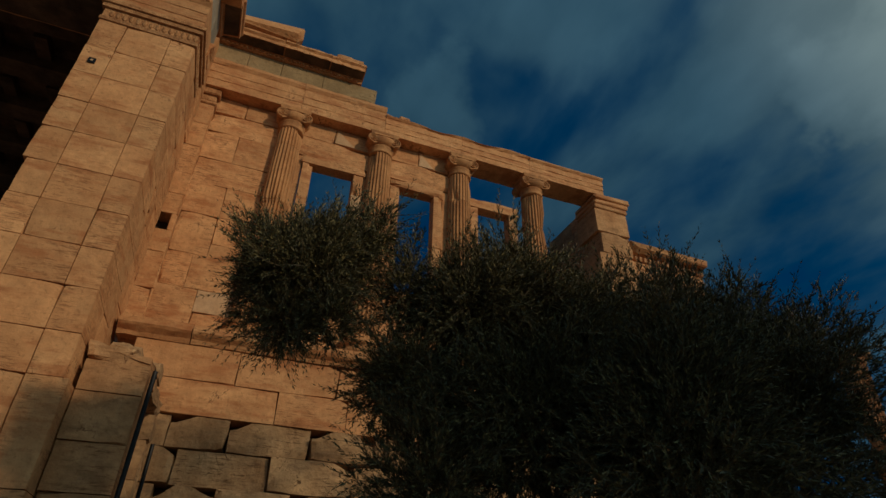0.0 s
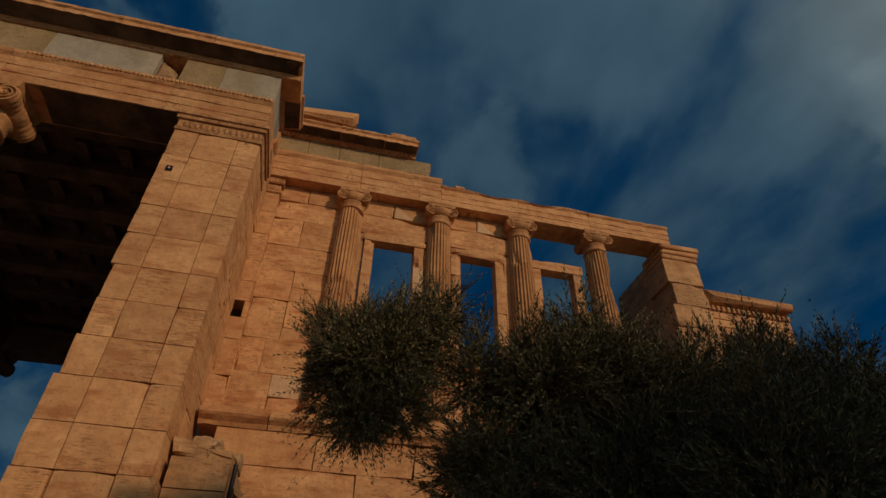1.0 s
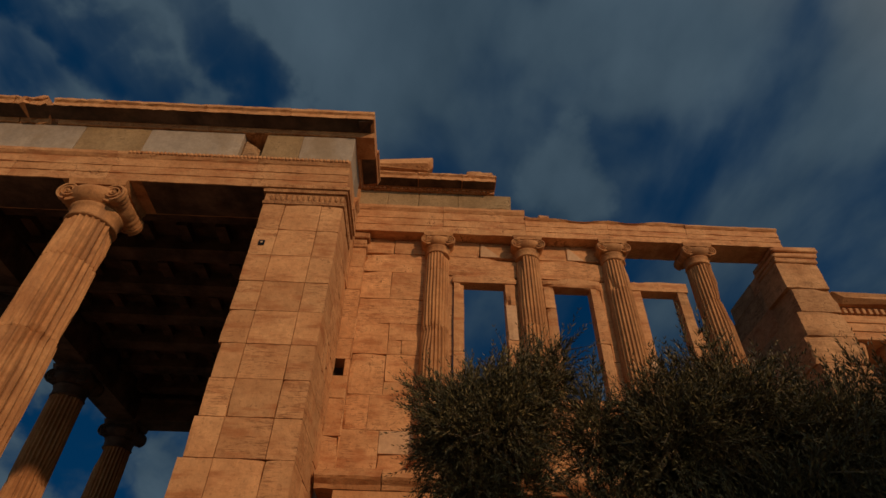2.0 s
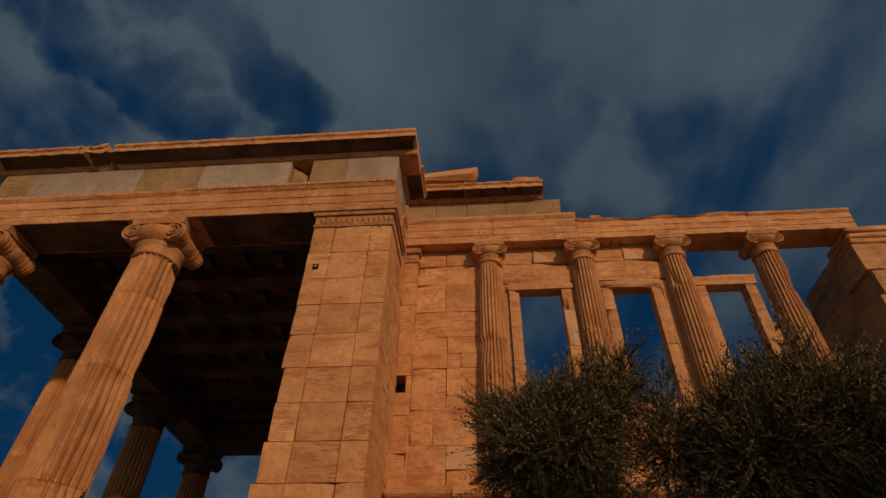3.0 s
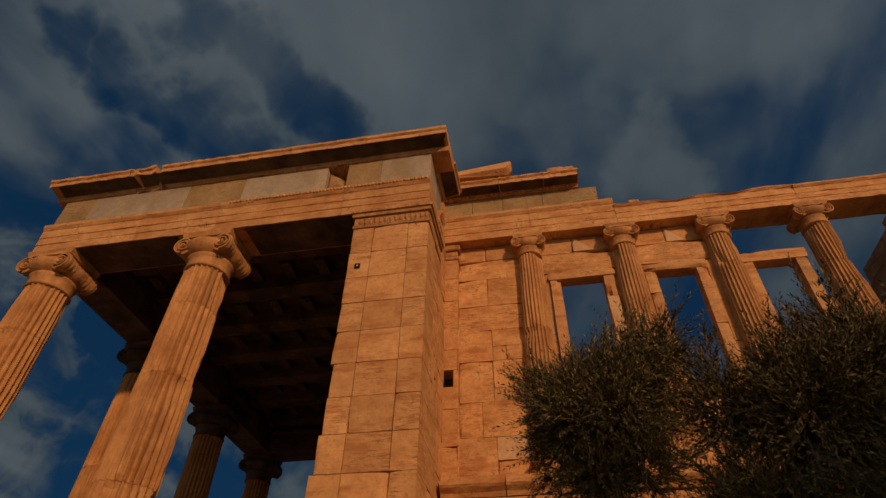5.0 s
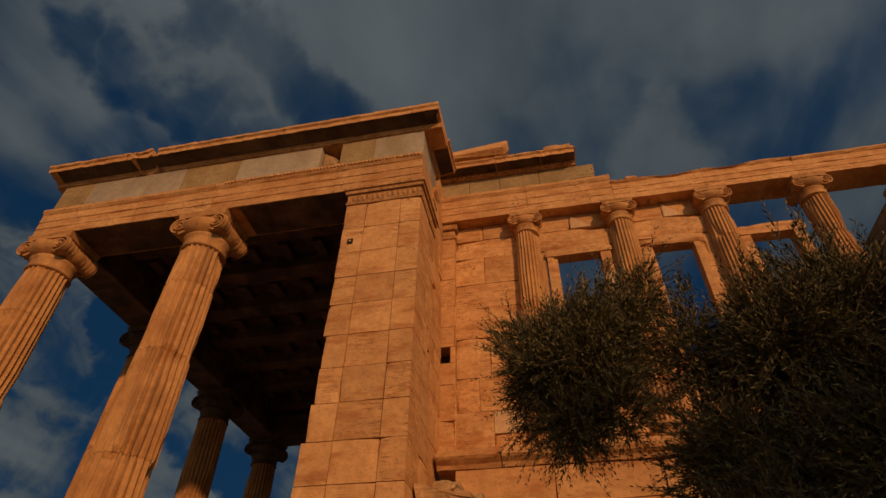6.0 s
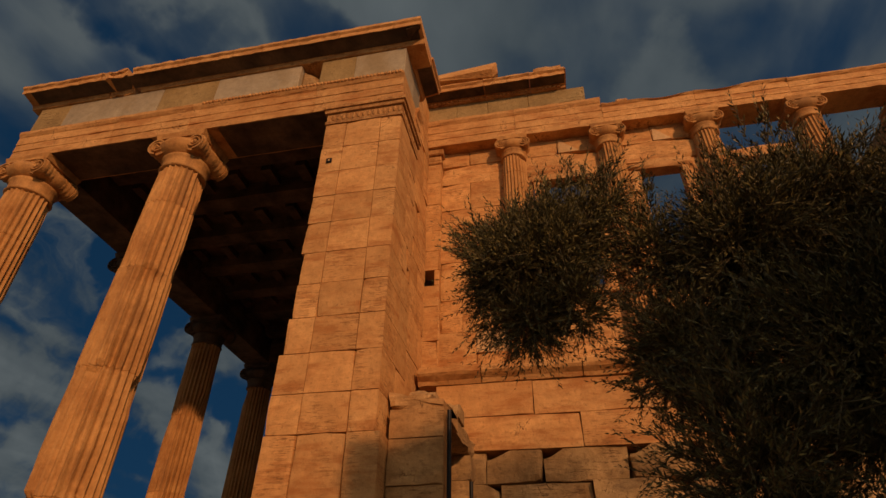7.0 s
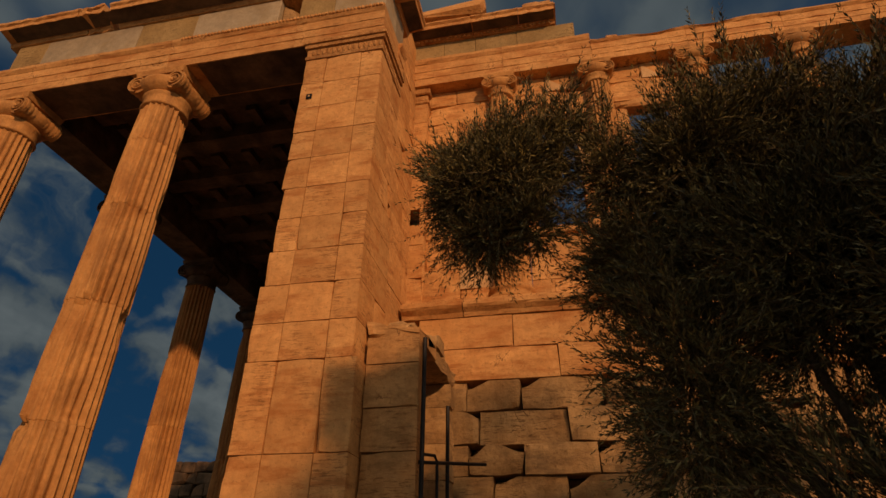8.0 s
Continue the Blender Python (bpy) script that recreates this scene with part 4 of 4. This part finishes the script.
def build_porch_entablature():
    r = random.Random(61)
    arch = thing("porch_architrave", (0, 0, 0), "three-banded marble beam above the porch columns", "beam")
    for a, b in ((-9.50, -7.4), (-7.395, -5.8), (-5.795, -3.4), (-3.395, PX)):
        bm = prism(architrave_profile(PY, P_ARCH + 0.002, P_ATOP, 0.78), a, b, 0.005, 12, r)
        part("beam_block", bm, MARBLE, arch)

    # Thin dark sheets put the shade under the beam into its colour.
    shade_strip = bmesh.new()
    box_into(shade_strip, (-8.6, PY + 0.02, P_ARCH - 0.003), (-6.5, PY + 0.76, P_ARCH + 0.006))
    box_into(shade_strip, (-5.2, PY + 0.02, P_ARCH - 0.003), (-3.2, PY + 0.76, P_ARCH + 0.006))
    part("soffit", shade_strip, SHADED, arch, "underside of the beam, dark with shade put into its colour")

    def turned(x0, x1, out):
        # the same beam along y; its face looks to -x or +x
        bm = prism(architrave_profile(0, P_ARCH + 0.002, P_ATOP, 0.78), x0, x1, 0.004, 8, r)
        m = Matrix(((0, out, 0, 0), (1, 0, 0, 0), (0, 0, 1, 0), (0, 0, 0, 1)))
        bmesh.ops.transform(bm, matrix=m, verts=bm.verts)
        return bm
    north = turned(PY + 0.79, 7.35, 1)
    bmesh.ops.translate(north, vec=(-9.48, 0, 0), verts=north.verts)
    # North and east beams are coloured dark in place of the porch's shade.
    part("beam_block", north, SHADED, arch)
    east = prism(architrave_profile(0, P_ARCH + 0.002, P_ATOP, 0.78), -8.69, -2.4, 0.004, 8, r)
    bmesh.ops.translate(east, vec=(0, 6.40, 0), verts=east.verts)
    part("beam_block", east, SHADED, arch)
    south = turned(PY + 0.785, -1.85, -1)
    bmesh.ops.translate(south, vec=(PX, 0, 0), verts=south.verts)
    part("beam_block", south, MARBLE, arch)
    for k in range(58):
        x = PX - 0.03 - k * 0.065
        stone(arch, (x - 0.05, PY - 0.10, P_ATOP - 0.055), (x, PY - 0.07, P_ATOP + 0.006), MARBLE, "egg_moulding", 0.012, rnd=r)
    fr = thing("porch_frieze", (0, 0, 0), "grey-blue limestone frieze slabs and ochre ones with one broken stone", "frieze")
    cuts = [-9.46, -8.76, -6.68, -5.51, -3.83, -3.43, -2.77, PX - 0.01]
    for i, (a, b) in enumerate(zip(cuts, cuts[1:])):
        if i == 4:
            stone(fr, (a + 0.02, PY + 0.10, P_ATOP + 0.004), (b - 0.02, PY + 0.6, 10.78), ROUGH, "broken_slab", 0.05, 0.06, 3, 0.15, rnd=r)
        else:
            stone(fr, (a + 0.003, PY + 0.02 + r.uniform(-0.006, 0.006), P_ATOP + 0.004), (b - 0.003, PY + 0.6, 10.935), OCHRE if i in (0, 2, 5) else BLUE, "frieze_slab", 0.008, 0.003, rnd=r)
    stone(fr, (-2.4, PY + 0.605, P_ATOP + 0.004), (PX - 0.012, -1.9, 10.935), BLUE, "frieze_slab", 0.008, 0.003, rnd=r)
    co = thing("porch_cornice", (0, 0, 0), "overhanging moulded marble cornice, chipped along its edge", "cornice")
    prof = [(PY - 0.01, 10.94), (PY - 0.05, 11.03), (PY - 0.31, 11.085), (PY - 0.33, 11.06), (PY - 0.335, 11.14), (PY - 0.37, 11.17), (PY - 0.37, 11.225), (PY + 0.5, 11.27), (PY + 0.5, 10.94)]
    for a, b, wear in ((-9.68, -7.90, 0.025), (-7.88, -7.32, 0.08), (-7.20, -6.1, 0.02), (-6.095, -4.5, 0.02), (-4.495, -3.0, 0.01), (-2.995, -1.49, 0.006)):
        def drop(x, wear=wear):
            return max(0, wear * (0.8 + noise.noise(Vector((x * 3, 1, 2)))))
        part("cornice_block", prism(prof, a, b, 0.004 + wear * 0.22, 7 if wear > 0.05 else 14, r, drop), MARBLE, co)
    hewn(co, (-7.95, PY - 0.34, 11.19), (-7.42, PY + 0.25, 11.36), MARBLE, "-y", 0.03, 0.05, 6, 3, "broken_stone", rnd=r, notches={0: (0.4, 0.14)}, deep=0.3)
    # Soffit sheet, aged black and darkened further to stand in for shade.
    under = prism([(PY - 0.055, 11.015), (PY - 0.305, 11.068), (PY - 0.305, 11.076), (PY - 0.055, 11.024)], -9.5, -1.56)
    part("soffit", under, SHADED, co, "soffit blackened with age and by shade put into its colour")
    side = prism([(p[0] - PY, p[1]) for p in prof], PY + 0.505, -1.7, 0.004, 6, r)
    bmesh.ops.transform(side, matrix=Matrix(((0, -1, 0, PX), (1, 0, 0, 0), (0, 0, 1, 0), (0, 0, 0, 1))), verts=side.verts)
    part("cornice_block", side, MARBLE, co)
    # The same darkened sheet, shade in its colour, along the flank.
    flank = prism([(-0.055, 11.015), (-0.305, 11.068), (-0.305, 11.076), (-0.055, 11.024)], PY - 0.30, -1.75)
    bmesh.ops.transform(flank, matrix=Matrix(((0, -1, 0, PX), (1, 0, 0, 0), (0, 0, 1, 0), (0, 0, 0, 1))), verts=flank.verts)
    part("soffit", flank, SHADED, co, "soffit blackened with age and by shade put into its colour")


def build_porch_roof():
    r = random.Random(71)
    ceil = thing("ceiling", (0, 0, 0), "coffered marble porch ceiling with shade put into its colour", "ceiling", "", "structure")
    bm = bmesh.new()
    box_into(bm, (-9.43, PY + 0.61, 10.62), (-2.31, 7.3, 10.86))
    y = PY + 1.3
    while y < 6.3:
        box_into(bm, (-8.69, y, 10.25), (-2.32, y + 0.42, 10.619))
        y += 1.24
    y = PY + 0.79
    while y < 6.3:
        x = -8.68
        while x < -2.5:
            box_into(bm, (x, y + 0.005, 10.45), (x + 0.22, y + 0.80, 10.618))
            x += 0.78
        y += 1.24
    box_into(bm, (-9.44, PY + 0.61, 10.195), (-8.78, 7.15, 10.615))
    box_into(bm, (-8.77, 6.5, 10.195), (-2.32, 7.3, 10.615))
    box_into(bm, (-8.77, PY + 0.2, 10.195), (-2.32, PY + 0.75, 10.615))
    # The coffers are coloured dark to stand in for the porch's inner shade.
    part("coffers", bm, SHADED, ceil)
    fl = thing("porch_floor", (0, 0, 0), "stepped marble platform under the porch", "platform", "", "structure")
    for i in range(4):
        d = 0.33 * (3 - i)
        bm = bmesh.new()
        box_into(bm, (-9.8 - d, PY - 0.25 - d if i < 3 else PY - 0.25, P_FLOOR * i / 4), (-2.2, 7.3 + d, P_FLOOR * (i + 1) / 4 - 0.002))
        part("step", bm, MARBLE, fl)


def build_doorway():
    r = random.Random(81)
    d = thing("doorway_wall", (0, 0, 0), "low weathered block wall with a small dark doorway beside the pier", "doorway", "", "structure")
    X0, X1 = -2.05, -1.12
    zs = [0.0, 0.75, 1.5, 2.25, 3.02, 3.5, 4.01, 4.35]
    for z0, z1 in zip(zs, zs[1:]):
        hewn(d, (PX + 0.06, -2.68 + r.uniform(-0.015, 0.015), z0 + 0.003), (X1, -2.32, z1 - 0.003), WORN, "-y", 0.012, 0.016, 7, 5, rnd=r)
        hewn(d, (X0, -0.72, z0 + 0.003), (X1 + r.uniform(-0.03, 0.03), -0.33, z1 - 0.003), ROUGH, "+x", 0.016, 0.03, 5, 4, rnd=r)
    hewn(d, (PX + 0.02, -2.66, 4.353), (X1 - 0.01, -1.72, 4.58), WORN, "-y", 0.02, 0.03, 8, 4, "lintel", rnd=r, notches={1: (0.55, 0.19)}, deep=0.5)
    hewn(d, (X0, -1.715, 4.36), (X1 + 0.03, -0.34, 4.62), ROUGH, "+x", 0.04, 0.06, 6, 4, "lintel", rnd=r)
    for x, y, w, h in ((-1.70, -2.2, 0.34, 0.20), (-1.45, -1.6, 0.30, 0.24), (-1.62, -1.1, 0.38, 0.26)):
        hewn(d, (x, y, 4.585 if y < -1.8 else 4.625), (x + w, y + 0.5, 4.59 + h), ROUGH, "-y", 0.05, 0.06, 5, 3, "broken_stone", rnd=r)


def build_gate():
    g = thing("iron_gate", (-1.07, -2.6, 0.0), "dark painted iron bar gate standing open at the doorway", "gate")
    part("post", tube([(0, 0, 0), (0, 0, 4.33)], 0.026, 10), IRON, g)
    part("post", tube([(0.10, 0.9, 0), (0.10, 0.9, 3.75)], 0.024, 10), IRON, g)
    part("rail", tube([(-0.04, 0.03, 2.92), (0.55, 1.0, 3.05)], 0.02, 8), IRON, g)
    part("latch", tube([(0, 0.02, 3.0), (0.09, 0.22, 3.02), (0.11, 0.27, 2.96), (0.11, 0.27, 2.55)], 0.018, 8), IRON, g)
    m = bmesh.new()
    box_into(m, (-0.035, -0.035, 0.0), (0.035, 0.035, 0.02))
    part("foot", m, IRON, g)


def build_marker():
    m = thing("survey_marker", (-2.94, PY - 0.012, 8.30), "small dark square plate with pale centre on the pier", "marker")
    b = bmesh.new()
    box_into(b, (-0.045, -0.006, -0.045), (0.045, 0.006, 0.045))
    part("plate", b, IRON, m)
    c = bmesh.new()
    box_into(c, (-0.014, -0.012, -0.014), (0.014, -0.0065, 0.014))
    part("target", c, PALE, m, "pale square target")


build_porch_columns()
build_anta()
build_porch_entablature()
build_porch_roof()
build_doorway()
build_gate()
build_marker()


# ---- olive tree ----
LOBES = [  # centre, radii, share of shoots
    ((-0.08, -5.30, 4.42), (0.30, 0.36, 0.34), 0.90),
    ((0.22, -5.35, 4.46), (0.30, 0.38, 0.38), 0.75),
    ((0.50, -5.30, 4.70), (0.22, 0.30, 0.30), 0.28),
    ((0.72, -5.30, 4.92), (0.12, 0.24, 0.24), 0.11),
    ((0.04, -5.25, 4.00), (0.24, 0.30, 0.22), 0.28),
    ((0.36, -5.30, 4.04), (0.20, 0.28, 0.22), 0.14),
    ((1.50, -5.35, 4.34), (0.34, 0.52, 0.42), 1.15),
    ((1.06, -5.20, 3.68), (0.30, 0.45, 0.30), 0.75),
    ((0.98, -5.25, 4.44), (0.18, 0.30, 0.40), 0.22),
    ((1.20, -5.40, 2.80), (0.38, 0.60, 0.80), 0.95),
    ((1.95, -5.30, 4.50), (0.42, 0.60, 0.54), 1.7),
    ((2.50, -5.45, 4.18), (0.48, 0.70, 0.55), 1.8),
    ((2.10, -5.40, 3.50), (0.85, 0.90, 0.72), 3.4),
    ((2.65, -6.35, 3.15), (0.70, 0.70, 1.00), 2.9),
    ((3.35, -5.50, 4.12), (0.75, 0.90, 0.80), 2.8),
    ((2.20, -5.60, 1.90), (1.15, 1.00, 0.80), 1.2),
    ((3.75, -6.30, 3.40), (0.75, 0.80, 1.00), 2.2),
    ((4.75, -4.90, 4.60), (0.85, 1.00, 0.75), 1.5),
    ((6.10, -4.80, 4.95), (0.70, 1.00, 0.55), 0.8),
]
NEIGHBOUR = [
    ((3.70, -10.8, 5.55), (0.65, 0.7, 0.40), 0.45), ((4.7, -10.7, 4.9), (0.9, 0.9, 0.7), 1.1), ((4.6, -10.6, 4.0), (1.0, 1.0, 1.0), 1.3), ((5.7, -10.8, 5.05), (1.0, 1.2, 0.8), 1.5), ((5.5, -10.3, 3.9), (1.0, 1.0, 1.4), 1.4),
    ((6.6, -9.9, 4.5), (1.2, 1.1, 1.3), 1.6), ((6.0, -11.6, 3.4), (1.3, 1.3, 1.7), 0.8), ((7.5, -10.4, 4.9), (1.4, 1.4, 1.3), 1.4),
    ((7.0, -10.8, 8.0), (1.1, 0.9, 0.85), 0.24), ((7.0, -10.7, 6.6), (0.8, 0.8, 0.9), 0.12),
]


def build_tree(base, lobes, SHOOTS, PAIRS, seed, size, label):
    tree = thing("olive_tree", base, label, "tree", "olive trees")
    base = Vector(base)
    part("trunk", tube([(0, 0, -0.1), (0.05, 0.02, 0.5), (-0.05, 0.05, 1.0), (0.0, 0.0, 1.5)], 0.26, 12, 0.17), BARK, tree, smooth=True)
    rng = np.random.default_rng(seed)
    for c, rad, share in lobes:
        if share < 0.5:
            continue
        e = Vector(c) - base
        mid = Vector((e.x * 0.45, e.y * 0.45, 1.3 + (e.z - 1.3) * 0.3))
        way = [(0, 0, 1.3), mid, e * 0.7 + mid * 0.3, e]
        if e.x < -1.5:
            way = [(0, 0, 1.3), (-0.75, 0.15, 2.4), (-1.25, 0.25, 3.5), e + Vector((0.5, 0.0, -0.1)), e]
        part("limb", tube(way, 0.05 if e.x > -1.5 else 0.026, 8, 0.005), BARK, tree, smooth=True)
    total = sum(s for _, _, s in lobes)
    lv, tv, tf = [], [], []
    for c, rad, share in lobes:
        n = int(SHOOTS * share / total)
        d = rng.normal(size=(n, 3))
        d /= np.linalg.norm(d, axis=1)[:, None]
        depth = rng.uniform(0.05, 1.0, n) ** 0.42
        lump = np.array([noise.noise(Vector(q * 1.9) + Vector(c)) for q in d])
        start = np.array(c) + d * np.array(rad) * (depth * (0.82 + 1.05 * lump))[:, None]
        way = d * 0.75 + np.array([0, 0, 1.0]) * rng.uniform(-0.35, 0.85, (n, 1)) + rng.normal(size=(n, 3)) * 0.22
        way /= np.linalg.norm(way, axis=1)[:, None]
        length = rng.uniform(0.12, 0.34, n) * size
        bend = rng.normal(size=(n, 3)) * 0.05 + np.array([0, 0, -0.03])
        side = np.cross(way, rng.normal(size=(n, 3)))
        side /= np.linalg.norm(side, axis=1)[:, None]
        other = np.cross(way, side)
        o = sum(len(a) for a in tv)
        p0, p1, p2 = start, start + way * (length * 0.5)[:, None] + bend * 0.5, start + way * length[:, None] + bend
        w = 0.003
        stem = np.stack([p0 - side * w, p0 + side * w, p0 + other * w, p1 - side * w * 0.7, p1 + side * w * 0.7, p1 + other * w * 0.7, p2], 1).reshape(-1, 3)
        tv.append(stem)
        k = np.array([[0, 1, 4, 3], [1, 2, 5, 4], [2, 0, 3, 5]])
        k3 = np.array([[3, 4, 6], [4, 5, 6], [5, 3, 6]])
        off = o + 7 * np.arange(n)
        tf += (k[None] + off[:, None, None]).reshape(-1, 4).tolist() + (k3[None] + off[:, None, None]).reshape(-1, 3).tolist()
        for j in range(PAIRS):
            f = (j + 0.7) / PAIRS
            at = start + way * (length * f)[:, None] + bend * f
            ang = j * 1.35 + rng.normal(size=n) * 0.35
            rad_dir = side * np.cos(ang)[:, None] + other * np.sin(ang)[:, None]
            for s in (-1, 1):
                dirn = way * 0.85 + rad_dir * s * 0.50 + rng.normal(size=(n, 3)) * 0.09
                dirn /= np.linalg.norm(dirn, axis=1)[:, None]
                flat = np.cross(dirn, rad_dir * s + rng.normal(size=(n, 3)) * 0.5)
                flat /= np.linalg.norm(flat, axis=1)[:, None] + 1e-9
                ll = rng.uniform(0.046, 0.074, n)[:, None] * (1.0 - 0.40 * f) * size
                ww = ll * 0.11
                lv.append(np.stack([at, at + dirn * ll * 0.45 + flat * ww, at + dirn * ll, at + dirn * ll * 0.45 - flat * ww], 1).reshape(-1, 3))
    V = np.concatenate(lv) - np.array(base)
    me = bpy.data.meshes.new("foliage")
    nq = len(V) // 4
    me.vertices.add(len(V)); me.vertices.foreach_set("co", V.astype(np.float32).ravel())
    me.loops.add(len(V)); me.loops.foreach_set("vertex_index", np.arange(len(V), dtype=np.int32))
    me.polygons.add(nq); me.polygons.foreach_set("loop_start", np.arange(0, len(V), 4, dtype=np.int32))
    me.update(calc_edges=True)
    me.materials.append(LEAF)
    tagged(attach("foliage", me, tree, "narrow olive leaves in dense upright shoots"), kind="stuff")
    T = (np.concatenate(tv) - np.array(base)).tolist()
    tagged(attach("twig_growth", mesh_from("twig_growth", T, tf, TWIG), tree, "thin pale brown shoots"), kind="stuff")


build_tree((2.4, -5.6, 0.0), LOBES, 38000, 9, 7, 1.0, "bushy olive tree with narrow silvery green leaves, standing in soil")
build_tree((6.3, -10.6, 0.0), NEIGHBOUR, 11000, 10, 8, 2.0, "broad olive tree that shades its neighbour, standing in soil")
